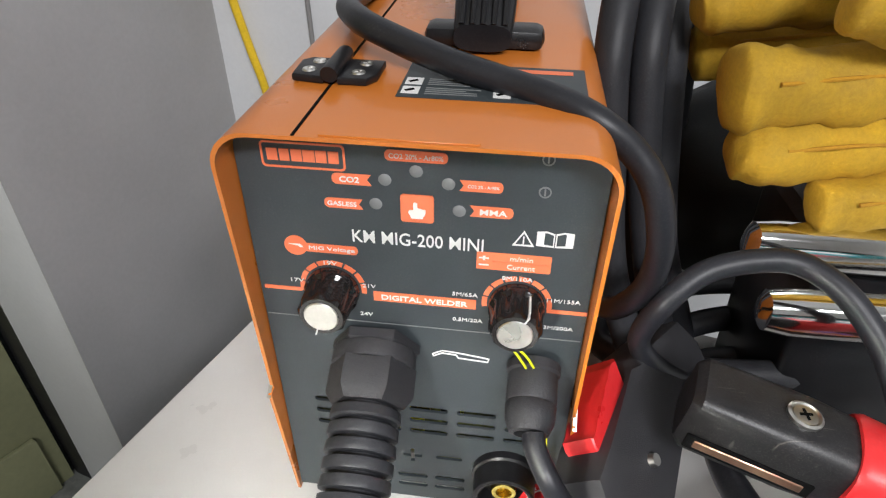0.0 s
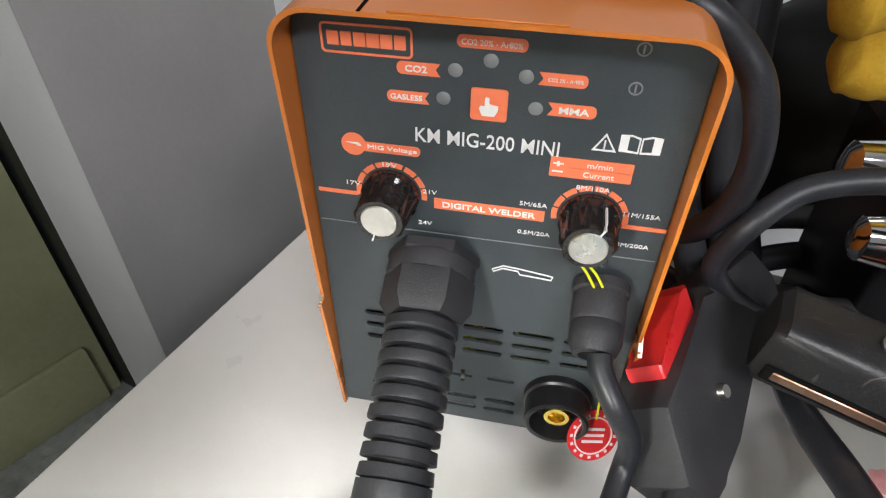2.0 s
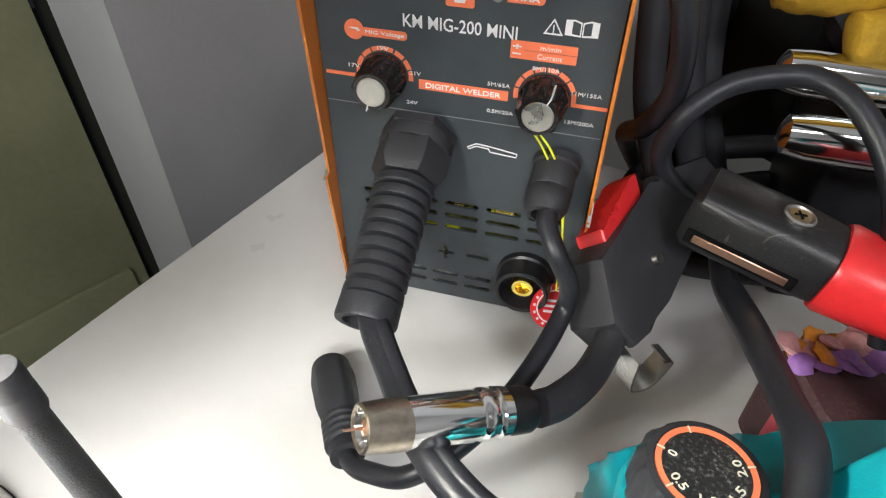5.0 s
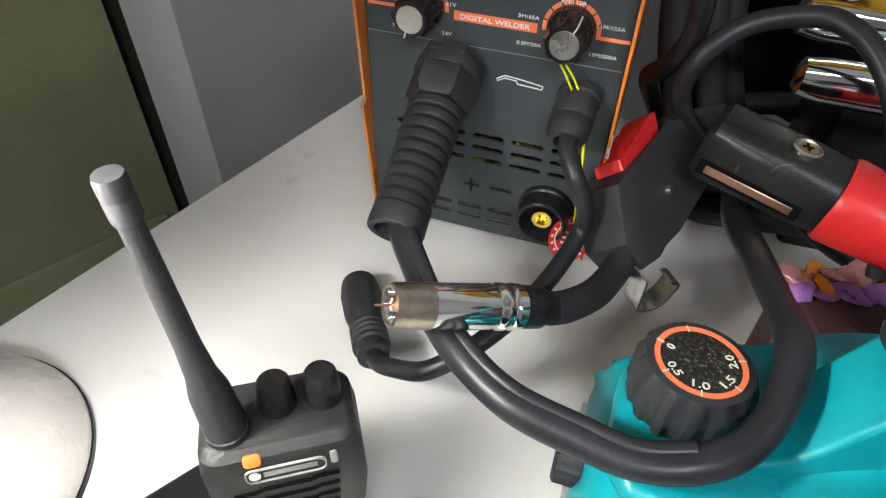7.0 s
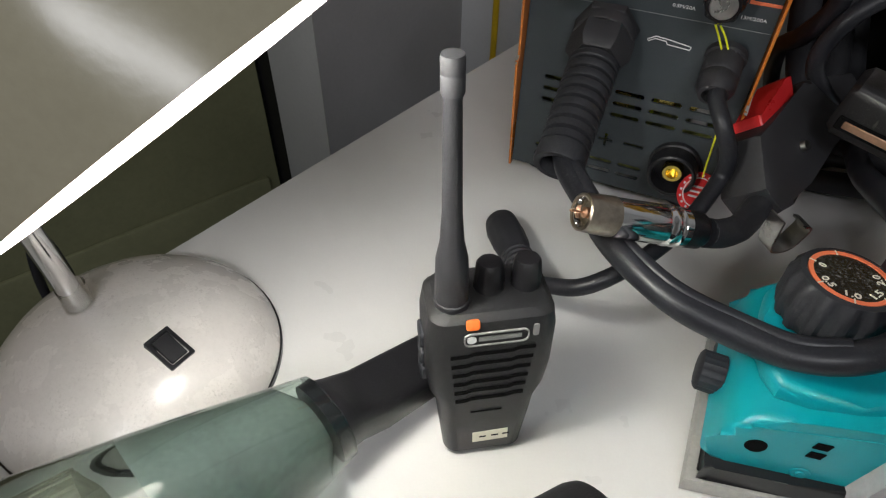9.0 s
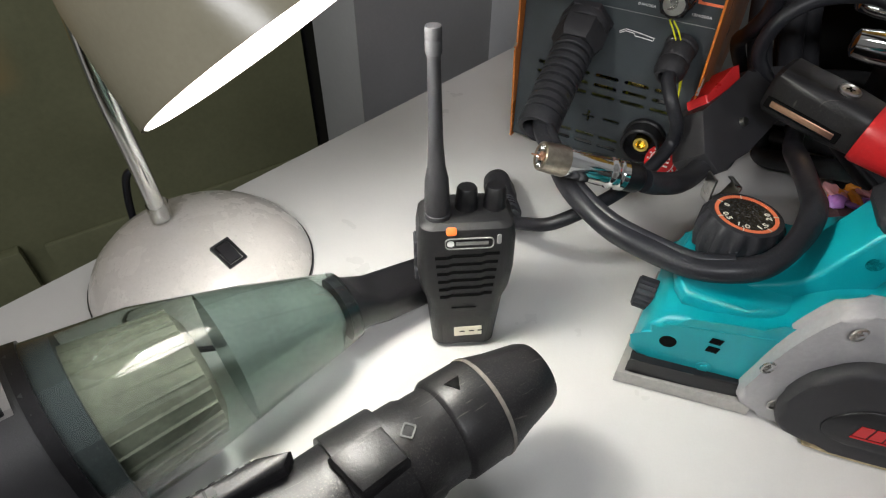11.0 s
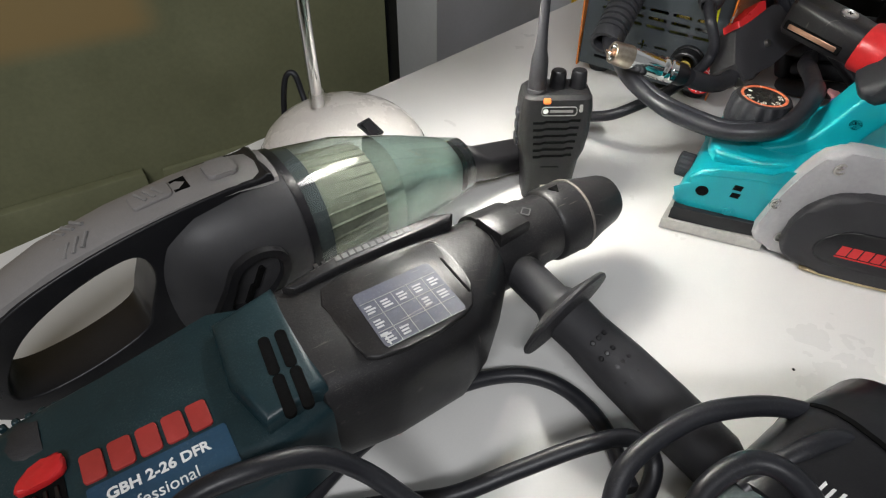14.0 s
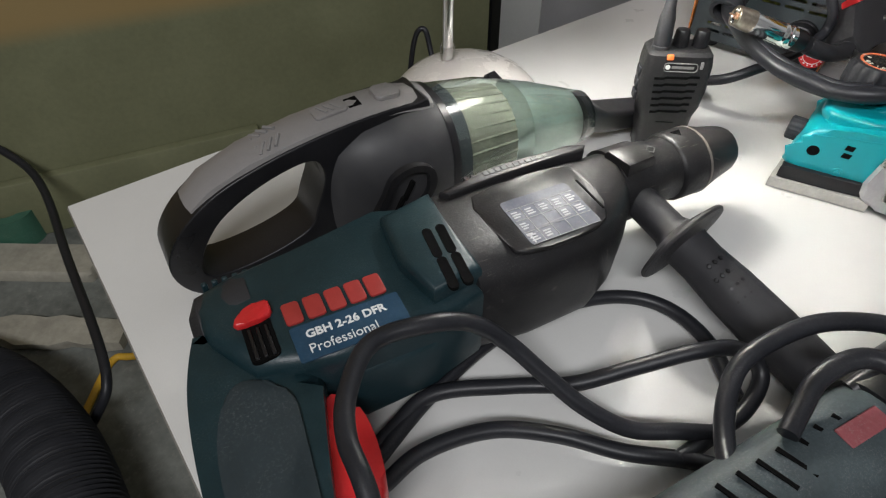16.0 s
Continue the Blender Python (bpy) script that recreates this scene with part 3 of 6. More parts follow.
def knob(x, z, turn):
    k = part("control_knob", on_panel(lathe([(0, 0.001), (0.0118, 0.001), (0.0118, 0.005), (0.0106, 0.0065), (0.0104, 0.0170), (0.0092, 0.0192), (0, 0.0192)], 60,
             lambda a, h: 1.0 if h < 0.0055 or h > 0.0191 else 1 + 0.055 * math.cos(8 * a)), x, z), mat("glossy_knob_plastic", (0.012, 0.010, 0.010), 0.14, vary=0.1, dust=0.12), WELDER, "glossy black fluted knob")
    part("knob_cap", on_panel(lathe([(0, 0.0198), (0.0070, 0.0198), (0.0074, 0.0193)], 36), x, z), M_STEEL, k, "brushed silver cap")
    part("pointer_line", move(box(-0.0003, 0.0003, 0.0070, 0.0108, 0.0165, 0.0195), pose(x - WX, PY, z, 90, 0, 0) @ pose(0, 0, 0, 0, 0, turn)), M_WHITE, k, "white pointer line")
    part("pointer_side", move(box(-0.0003, 0.0003, 0.0103, 0.0112, 0.006, 0.0165), pose(x - WX, PY, z, 90, 0, 0) @ pose(0, 0, 0, 0, 0, turn)), M_WHITE, k, "white pointer line")
    for i in range(8):
        a0 = -8 + i * 25.0
        o = arc(0, 0, 0.0148, a0 + 2, a0 + 23, 5) + arc(0, 0, 0.0126, a0 + 23, a0 + 2, 5)
        part("dial_segment", on_panel(prism(o, 0, 0.0004), x, z), M_PRINT, WELDER)


knob(0.0305, 0.1690, 162)
knob(0.1100, 0.1690, -28)

# torch outlet: nut and ribbed boot
GA0, GA1 = Vector((0.0485 - WX, 0.0, 0.1395)), Vector((0.0515 - WX, -0.093, 0.098))
gm = axis_to(GA0, GA1)
GLAND = part("cable_gland", move(lathe([(0, 0), (0.0200, 0), (0.0200, 0.004), (0.0182, 0.0055), (0.0182, 0.0115), (0.0196, 0.012), (0.0196, 0.025), (0.0160, 0.030), (0, 0.031)], 6), gm), M_BLACKROUGH, WELDER, "black hexagonal plastic nut")
part("nut_collar", move(lathe([(0.0160, 0.004), (0.0188, 0.0052), (0.0190, 0.0115), (0.0184, 0.0125), (0.016, 0.0128)], 30), gm), M_BLACKROUGH, GLAND)
prof = [(0.0125, 0.026)]
for i in range(9):
    z = 0.030 + i * 0.0066
    prof += [(0.0116, z), (0.0116, z + 0.0014), (0.0152 - i * 0.0001, z + 0.0018), (0.0155 - i * 0.0001, z + 0.0054), (0.0148, z + 0.0062)]
prof += [(0.0125, 0.0895), (0.0146, 0.090), (0.0149, 0.099), (0.0143, 0.1005), (0.0108, 0.1005), (0.0105, 0.080), (0, 0.080)]
part("ribbed_boot", move(lathe([(r, 0.026 + (h - 0.026) * 1.07) for r, h in prof], 30), gm), M_RUBBER, GLAND, "black ribbed rubber strain relief")

SG0, SG1 = Vector((0.1205 - WX, 0.0, 0.135)), Vector((0.1195 - WX, -0.030, 0.122))
sm_ = axis_to(SG0, SG1)
SGL = part("small_gland", move(lathe([(0, 0), (0.0120, 0), (0.0120, 0.004), (0.0108, 0.005), (0.0112, 0.017), (0.0105, 0.018), (0.0112, 0.019), (0.0108, 0.026), (0.0085, 0.031), (0.0062, 0.0315), (0.0058, 0.027), (0, 0.027)], 48,
           lambda a, h: 1 + (0.012 * (1 if math.cos(24 * a) > 0 else -1) if 0.004 < h < 0.0175 else 0)), sm_), M_BLACKROUGH, WELDER, "black knurled cable gland")
SK = part("output_socket", on_panel(lathe([(0, 0), (0.0172, 0), (0.0172, 0.004), (0.0160, 0.005), (0.0158, 0.0165), (0.0146, 0.0172), (0.0132, 0.0168), (0.0128, 0.005), (0, 0.005)], 36), 0.1125, 0.0530), M_BLACK, WELDER, "round black output socket")
part("brass_contact", on_panel(lathe([(0.0052, 0.005), (0.0068, 0.0050), (0.0068, 0.0120), (0.0062, 0.0128), (0.0042, 0.0128), (0.0040, 0.006), (0, 0.006)], 24), 0.1125, 0.0530), M_BRASS, SK, "brass contact ring")

# hinge on the cover
HG = part("hinge", move(join(prism([(-0.0165, -0.010), (-0.003, -0.012), (-0.003, 0.011), (-0.014, 0.011), (-0.0175, 0.007)], 0, 0.0036, 0.001),
                             prism([(0.003, -0.012), (0.0150, -0.012), (0.0185, -0.006), (0.0185, 0.011), (0.003, 0.011)], 0, 0.0036, 0.001)), pose(0.0275 - WX, 0.046, 0.2481)), M_BLACK, WELDER, "black plastic hinge")
part("hinge_barrel", move(tube([(0, -0.013, 0.0045), (0, -0.012, 0.0047), (0, 0.013, 0.0047), (0, 0.014, 0.0045)], 0.0036, 16, straight=True), pose(0.0275 - WX, 0.046, 0.2481)), M_BLACK, HG)
for x, y in ((-0.0105, -0.005), (-0.009, 0.0055), (0.0105, -0.006), (0.0115, 0.005)):
    part("hinge_screw", move(join(lathe([(0, 0.0042), (0.0026, 0.0042), (0.0031, 0.0036)], 16), box(-0.0016, 0.0016, -0.0003, 0.0003, 0.0042, 0.0045), box(-0.0003, 0.0003, -0.0016, 0.0016, 0.0042, 0.0045)),
         pose(0.0275 - WX + x, 0.046 + y, 0.2481, 0, 0, 30)), M_STEEL, HG, "cross-head steel screw")
# warning label on the cover
LBL = part("warning_label", box(0.056 - WX, 0.131 - WX, 0.0255, 0.066, 0.2481, 0.2484), M_PANEL, WELDER, "black and white warning sticker")
part("label_header", box(0.066 - WX, 0.126 - WX, 0.0585, 0.0625, 0.2484, 0.2486), M_PRINT, LBL)
for cx in (0.0605, 0.097):
    for k, y in enumerate((0.0325, 0.0425)):
        part("label_picture", box(cx - 0.0032 - WX, cx + 0.0038 - WX, y - 0.0036, y + 0.0040, 0.2484, 0.2486), M_WHITE, LBL)
        part("label_mark", move(box(-0.002, 0.002, -0.0008, 0.0008, 0, 0.0002), pose(cx - WX, y, 0.2486, 0, 0, 35)), M_DEEP, LBL)
        for j in range(4):
            part("label_line", box(cx + 0.0062 - WX, cx + random.uniform(0.022, 0.029) - WX, y - 0.003 + j * 0.002, y - 0.0024 + j * 0.002, 0.2484, 0.2486), M_GREYPRINT, LBL)
# carrying handle
HD = part("carry_handle", move(join(box(-0.028, 0.028, 0.004, 0.022, 0, 0.010, 0.004), box(-0.028, 0.028, 0.155, 0.173, 0, 0.010, 0.004),
     move(loft([(-0.004, 0, 0.008, 0.013, 0.006, 3), (0.010, 0, 0.018, 0.014, 0.012, 3), (0.035, 0, 0.032, 0.014, 0.012, 3), (0.14, 0, 0.032, 0.014, 0.012, 3), (0.165, 0, 0.018, 0.014, 0.012, 3), (0.179, 0, 0.008, 0.013, 0.006, 3)]), pose(0, 0, 0, 0, 0, 90))),
     pose(0.0855 - WX, 0.083, 0.2481)), M_BLACK, WELDER, "black moulded carrying handle")
for i in range(5):
    part("grip_rib", move(tube([(0, -0.004, 0.014), (0, 0.010, 0.030), (0, 0.035, 0.0445)], 0.0014, 8), pose(0.0855 + (i - 2) * 0.0048 - WX, 0.083, 0.2481)), M_BLACK, HD)

# red tag on yellow elastic
TAGT = thing("inspection_tag", pose(0.134, -0.012, 0.040), "round red and white paper tag on yellow elastic", "tag")
tm = pose(0, 0, 0, 62, 12, 18)
part("tag_card", move(lathe([(0, 0), (0.0145, 0), (0.0145, 0.0005), (0, 0.0005)], 40), tm), M_RED, TAGT)
part("tag_ring", move(lathe([(0.0100, 0.0005), (0.0100, 0.0008), (0.0108, 0.0008), (0.0108, 0.0005)], 40, caps=False), tm), M_WHITE, TAGT)
for i in range(16):
    part("tag_mark", move(box(0.0115, 0.0130, -0.0008, 0.0008, 0.0005, 0.0008), tm @ pose(0, 0, 0, 0, 0, i * 22.5)), M_WHITE, TAGT)
for i in range(3):
    part("tag_line", move(box(-0.006, 0.006, -0.004 + i * 0.0035, -0.0025 + i * 0.0035, 0.0005, 0.0008), tm), M_WHITE, TAGT)
for dx in (0.0, 0.003):
    part("elastic", tube([(0.110 + dx - 0.134, -0.012 + 0.012, 0.1575 - 0.04), (0.1155 + dx * 1.3 - 0.134, 0.002, 0.1475 - 0.04), (0.1245 + dx - 0.134, 0.0035, 0.128 - 0.04), (0.1315 - 0.134, 0.002, 0.098 - 0.04), (0.1335 - 0.134, 0.002, 0.060 - 0.04), (0.1340 - 0.134, 0.002, 0.052 - 0.04)], 0.0006, 6), M_YELLOW, TAGT, "bright yellow elastic loop")


# ---- welding torch and leads ----
TORCH = thing("welding_torch", MIDDLE @ pose(0.15, -0.05, 0.0), "black welding torch with red trigger and chrome nozzle", "welding torch")


def rel(pts, base):
    b = Vector(base)
    return [Vector(p) - b for p in pts]


TB = (0.15, -0.05, 0.0)
n0, n1 = Vector((0.0535, -0.1475, 0.1230)) - Vector(TB), Vector((0.1100, -0.1180, 0.1000)) - Vector(TB)
nm = axis_to(n0, n1)
NZ = part("nozzle", move(lathe([(0.0065, 0.018), (0.0070, 0.001), (0.0078, 0), (0.0088, 0.0005), (0.0095, 0.014), (0.0101, 0.045), (0.0096, 0.046), (0.0096, 0.048), (0.0104, 0.049), (0.0104, 0.052), (0.0096, 0.053), (0.0096, 0.055), (0.0104, 0.056), (0.0102, 0.060), (0, 0.060)], 36), nm), M_CHROME, TORCH, "chrome gas nozzle with heat stains")
part("nozzle_mouth", move(lathe([(0.0068, 0.006), (0.0072, 0.0), (0.0080, -0.0003), (0.0090, 0.0003), (0.0097, 0.010), (0.0099, 0.017), (0.0096, 0.0172)], 36), nm), mat("spattered_brass", (0.42, 0.37, 0.30), 0.33, metal=0.95, vary=0.3, dust=0.25), NZ, "dull spattered nozzle mouth")
part("contact_tip", move(lathe([(0, -0.006), (0.0005, -0.006), (0.0005, 0.001), (0.0026, 0.002), (0.0030, 0.018), (0.0066, 0.018)], 16), nm), M_COPPER, NZ)
part("neck_collar", move(lathe([(0, 0.060), (0.0098, 0.060), (0.0096, 0.071), (0.0086, 0.073), (0, 0.073)], 30), nm), M_BLACK, TORCH)
part("swan_neck", tube(rel([(0.118, -0.1145, 0.0965), (0.128, -0.105, 0.0900), (0.142, -0.085, 0.080), (0.152, -0.065, 0.075), (0.160, -0.048, 0.076)], TB), 0.0078, 16), M_RUBBER, TORCH)
hm = pose(0.1514 - 0.15, -0.0288 + 0.05, 0.0869, -45, 0, 57)
body_o = [(-0.022, -0.012), (-0.016, -0.030), (-0.002, -0.032), (0.020, -0.024), (0.060, -0.020), (0.120, -0.018), (0.125, -0.008), (0.120, 0.012), (0.080, 0.022), (0.066, 0.026), (0.058, 0.022), (0.012, 0.018), (-0.006, 0.016)]
part("torch_handle", move(prism(body_o, -0.016, 0.016, 0.004), hm @ pose(0, 0, 0, 90, 0, 0)), M_BLACKROUGH, TORCH, "black moulded grip")
rk = [(0.010, 0.016), (0.052, 0.017), (0.060, 0.033)] + [(0.060 - (i + 1) * 0.0048, 0.0325 - 0.0012 * i + (0.0024 if i % 2 else 0.0)) for i in range(10)] + [(0.010, 0.020)]
part("trigger", move(prism(rk, -0.0095, 0.0095, 0.0008, 1), hm @ pose(0, 0, 0, 90, 0, 0)), M_RED, TORCH, "red ridged trigger")
part("handle_screw", move(lathe([(0, 0.003), (0.003, 0.003), (0.0035, 0)], 12), hm @ pose(0.028, -0.0162, -0.006, 90, 0, 0)), M_STEEL, TORCH)
ck = smooth_line([(-0.011, 0.016), (-0.011, -0.004), (-0.006, -0.0085), (0.003, -0.0075), (0.009, 0.001), (0.0105, 0.007), (0.006, 0.009)], 5)
ck = [(p[0], p[1]) for p in ck] if len(ck[0]) == 2 else ck
hk = bmesh.new()
hr = []
for i, p in enumerate(ck):
    d = (Vector(ck[min(i + 1, len(ck) - 1)]) - Vector(ck[max(i - 1, 0)])).normalized()
    nx, nz = -d[1] * 0.0006, d[0] * 0.0006
    hr.append([hk.verts.new(v) for v in ((p[0] + nx, -0.006, p[1] + nz), (p[0] + nx, 0.006, p[1] + nz), (p[0] - nx, 0.006, p[1] - nz), (p[0] - nx, -0.006, p[1] - nz))])
skin(hk, hr)
part("hanging_hook", move(hk, pose(0.175 - 0.15, -0.062 + 0.05, 0.063, 0, 0, 28)), M_STEEL, TORCH, "bent steel hook")
part("torch_tail", tube(rel([(0.205, 0.030, 0.085), (0.215, 0.045, 0.085), (0.232, 0.075, 0.075), (0.25, 0.13, 0.04), (0.27, 0.20, 0.012)], TB), 0.0085, 14), M_CABLE, TORCH)

LEAD = thing("torch_lead", MIDDLE @ pose(0.10, -0.13, 0.0), "thick black twisted torch cable looping over the planer", "cable")
LP = [(0.0395, -0.0640, 0.101), (0.0445, -0.0800, 0.096), (0.0570, -0.105, 0.095), (0.0700, -0.129, 0.095), (0.087, -0.150, 0.094), (0.106, -0.164, 0.092), (0.133, -0.173, 0.090), (0.153, -0.180, 0.0915),
      (0.173, -0.179, 0.0945), (0.193, -0.170, 0.098), (0.207, -0.152, 0.107), (0.2135, -0.130, 0.112), (0.2150, -0.104, 0.107), (0.2170, -0.0585, 0.095), (0.220, -0.012, 0.080), (0.2306, 0.0385, 0.065), (0.245, 0.11, 0.03), (0.26, 0.20, 0.012)]
part("sheath", tube(rel(LP, (0.10, -0.13, 0.0)), lambda t: 0.0072 + 0.0004 * math.sin(t * 42), 16, 10), M_CABLE, LEAD)

part("inner_fold", tube(rel([(p[0] + 0.001, p[1] + 0.0035, p[2] + 0.0050) for p in LP[1:9]], (0.10, -0.13, 0.0)), 0.0036, 10, 10), M_CABLE, LEAD, "folded outer sleeve edge")
PLUGT = thing("lead_plug", MIDDLE @ pose(0.02, -0.08, 0.0), "black rubber plug on a short lead", "plug")
PB = (0.02, -0.08, 0.0)
pm = axis_to(Vector((0.0045, -0.044, 0.016)) - Vector(PB), Vector((0.0320, -0.1100, 0.034)) - Vector(PB))
pp = [(0, 0), (0.0085, 0), (0.0112, 0.003), (0.0122, 0.015), (0.0116, 0.034), (0.0100, 0.046)]
for i in range(4):
    z = 0.048 + i * 0.0048
    pp += [(0.0088, z), (0.0106, z + 0.0012), (0.0106, z + 0.0034), (0.0088, z + 0.0044)]
pp += [(0.0090, 0.070), (0.0088, 0.074), (0.0050, 0.075), (0, 0.075)]
part("plug_body", move(lathe(pp, 40, lambda a, h: 1 + (0.04 * (1 if math.cos(6 * a) > 0 else -1) if 0.004 < h < 0.040 else 0)), pm), M_RUBBER, PLUGT)
part("lead", tube(rel([(0.0300, -0.106, 0.033), (0.036, -0.116, 0.038), (0.046, -0.1225, 0.044), (0.064, -0.128, 0.054), (0.084, -0.119, 0.064), (0.104, -0.098, 0.070), (0.121, -0.070, 0.074), (0.1325, -0.047, 0.083), (0.1335, -0.043, 0.098), (0.1255, -0.039, 0.114), (0.1200, -0.028, 0.1225), (0.1198, -0.022, 0.1255)], PB), 0.0050, 14, 10), M_CABLE, PLUGT)


# ---- electrode holder ----
EH = thing("electrode_holder", BESIDE @ pose(0.235, -0.008, 0.0), "scuffed black electrode holder with red rubber handle", "electrode holder")
EB = Vector((0.235, -0.008, 0.0))
em = Matrix.Translation(Vector((0.198, 0.014, 0.1150)) - EB) @ pose(0, 0, 0, 0, 8, -21)
part("jaw_body", move(loft([(0.0, 0, 0.000, 0.015, 0.015, 5), (0.004, 0, 0, 0.018, 0.0185, 5), (0.050, 0, 0, 0.019, 0.019, 4), (0.075, 0, 0, 0.0185, 0.018, 3), (0.090, 0, 0, 0.017, 0.016, 2.4)]), em), M_DRILLBLK, EH, "scuffed black insulating jaw")
part("copper_strip", move(box(0.008, 0.056, -0.0205, -0.0186, -0.0085, -0.0035, 0.0005, 1), em), M_COPPER, EH, "exposed copper jaw edge")
part("jaw_gap", move(box(0.004, 0.060, -0.0200, -0.0180, -0.0105, -0.0018, 0.0006, 1), em), M_DEEP, EH)
part("jaw_screw", move(lathe([(0.0075, 0.0165), (0.0078, 0.0205), (0.0066, 0.0212), (0.0056, 0.0196), (0.0054, 0.0205), (0, 0.0208)], 28), em @ pose(0.046, -0.002, 0)), M_STEEL, EH, "cross-head steel screw")
part("screw_slot", move(join(box(-0.003, 0.003, -0.0006, 0.0006, 0.0206, 0.0211), box(-0.0006, 0.0006, -0.003, 0.003, 0.0206, 0.0211)), em @ pose(0.046, -0.002, 0, 0, 0, 25)), M_DEEP, EH)
part("red_handle", move(loft([(0.070, 0, 0, 0.0215, 0.0205, 2.6), (0.073, 0, 0, 0.0228, 0.0215, 2.6), (0.110, 0, 0, 0.0205, 0.0195, 2.4), (0.150, 0, 0, 0.018, 0.018, 2.2), (0.19, 0, -0.004, 0.0175, 0.0175, 2), (0.205, 0, -0.006, 0.012, 0.012, 2)]), em), M_RED, EH, "red rubber handle")


# ---- desk lamp ----
LAMP = thing("desk_lamp", LAMP_SPOT @ pose(-0.177, -0.215, 0), "cream enamel desk lamp with domed base, chrome stem and lit shade", "lamp")
LB = Vector((-0.177, -0.215, 0))
BC = LAMP_SPOT.inverted() @ Vector((-0.146, -0.270, 0)) - LB
BM = pose(BC.x, BC.y, 0)
BASE = part("base", move(lathe([(0, 0.0445), (0.019, 0.0437), (0.036, 0.0405), (0.053, 0.0340), (0.066, 0.0250), (0.0745, 0.0160), (0.0795, 0.0070), (0.0805, 0.0040), (0.0805, 0.0030)], 72), BM), mat("speckled_cream_enamel", (0.72, 0.69, 0.65), 0.27, vary=0.05, grain=420, bump=0.04, patch=30, dust=0.45, dustcol=(0.10, 0.06, 0.04), coat=0.2), LAMP, "cream domed base with dark specks")
part("base_ring", move(lathe([(0.0785, 0.0), (0.0815, 0.0), (0.0815, 0.0035), (0.0785, 0.0042)], 60), BM), M_BLACK, LAMP, "dark rim")
sp = LAMP_SPOT.inverted() @ Vector((-0.107, -0.2735, 0)) - LB
sn = Vector(((sp.x - BC.x) * 9, (sp.y - BC.y) * 9, 0.9)).normalized()
swm = Matrix.Translation((sp.x, sp.y, 0.0392)) @ sn.to_track_quat("Z", "Y").to_matrix().to_4x4() @ pose(0, 0, 0, 0, 0, -94)
SW = part("switch", move(join(plate(rounded(-0.0105, 0.0105, -0.0076, 0.0076, 0.0008, 3), [rounded(-0.0085, 0.0085, -0.0056, 0.0056, 0.0004, 2)], -0.002, 0.0018), box(-0.0084, 0.0084, -0.0055, 0.0055, -0.002, 0.0002)), swm), M_BLACK, LAMP, "black rocker switch")
part("rocker", move(box(-0.0078, 0.0078, -0.0050, 0.0050, 0.0, 0.0016, 0.0004, 1), swm @ pose(0, 0, 0.0006, 0, 5, 0)), M_BLACK, SW)
STEM = [Vector(p) - LB for p in ((-0.2068, -0.1810, 0.036), (-0.2045, -0.1860, 0.10), (-0.199, -0.194, 0.16), (-0.191, -0.198, 0.24), (-0.186, -0.199, 0.30), (-0.172, -0.204, 0.345), (-0.145, -0.214, 0.365), (-0.118, -0.222, 0.352))]
part("stem", tube(STEM, 0.0060, 18), M_CHROME, LAMP, "chrome tubular stem")
part("stem_sleeve", tube(STEM[:2] and [STEM[0], STEM[0] + Vector((0.0003, 0, 0.022))], 0.0078, 18, straight=True), glass_mat("clear_sleeve", (0.9, 0.9, 0.88), 0.2), LAMP, "clear plastic sleeve at the stem foot")
rm = Matrix.Translation(RIM_C - LB) @ (-RIM_N).to_track_quat("Z", "Y").to_matrix().to_4x4()
SHP = [(RIM_R, 0.0), (RIM_R * 0.975, 0.018), (RIM_R * 0.90, 0.045), (RIM_R * 0.76, 0.075), (RIM_R * 0.56, 0.100), (0.024, 0.116), (0.020, 0.135), (0.0, 0.137)]
SHI = [(0.0, 0.132), (0.018, 0.130), (0.022, 0.114), (RIM_R * 0.54, 0.0975), (RIM_R * 0.74, 0.0735), (RIM_R * 0.88, 0.044), (RIM_R * 0.955, 0.018), (RIM_R - 0.0016, 0.0)]
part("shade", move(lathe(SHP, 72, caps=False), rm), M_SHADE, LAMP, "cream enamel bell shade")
part("shade_lining", move(lathe(SHI, 72, caps=False), rm), mat("white_lining", (0.85, 0.84, 0.80), 0.35, vary=0.03), LAMP, "white reflective lining")
part("bulb", move(lathe([(0, 0.060), (0.010, 0.063), (0.016, 0.072), (0.016, 0.082), (0.011, 0.094), (0.009, 0.108), (0, 0.109)], 24), rm), M_BULB, LAMP, "glowing bulb")
part("cord", tube([Vector(p) - LB for p in ((-0.232, -0.160, 0.006), (-0.243, -0.150, 0.030), (-0.252, -0.146, 0.050), (-0.262, -0.150, 0.040), (-0.272, -0.150, -0.02), (-0.30, -0.12, -0.16), (-0.36, -0.10, -0.42))], 0.0030, 10), M_CABLE, LAMP, "black power cord")


# ---- radio ----
M_RADIO = mat("radio_plastic", (0.014, 0.014, 0.015), 0.42, spec=0.35, vary=0.2, grain=1600, bump=0.5, dust=0.2)
RADIO = thing("two_way_radio", pose(0.0546, -0.2246, 0.001, -3.4, 0, 33) @ Matrix.Scale(0.985, 4), "black handheld two-way radio standing upright on the table", "radio")


def slab(sections, n=10):
    """Stack of rounded rectangles: z, x half width, front y, back y, corner radius."""
    bm = bmesh.new()
    rings = []
    for z, hw, y0, y1, r in sections:
        rings.append([bm.verts.new((x, y, z)) for x, y in rounded(-hw, hw, y0, y1, r, n)])
    skin(bm, rings)
    return bm


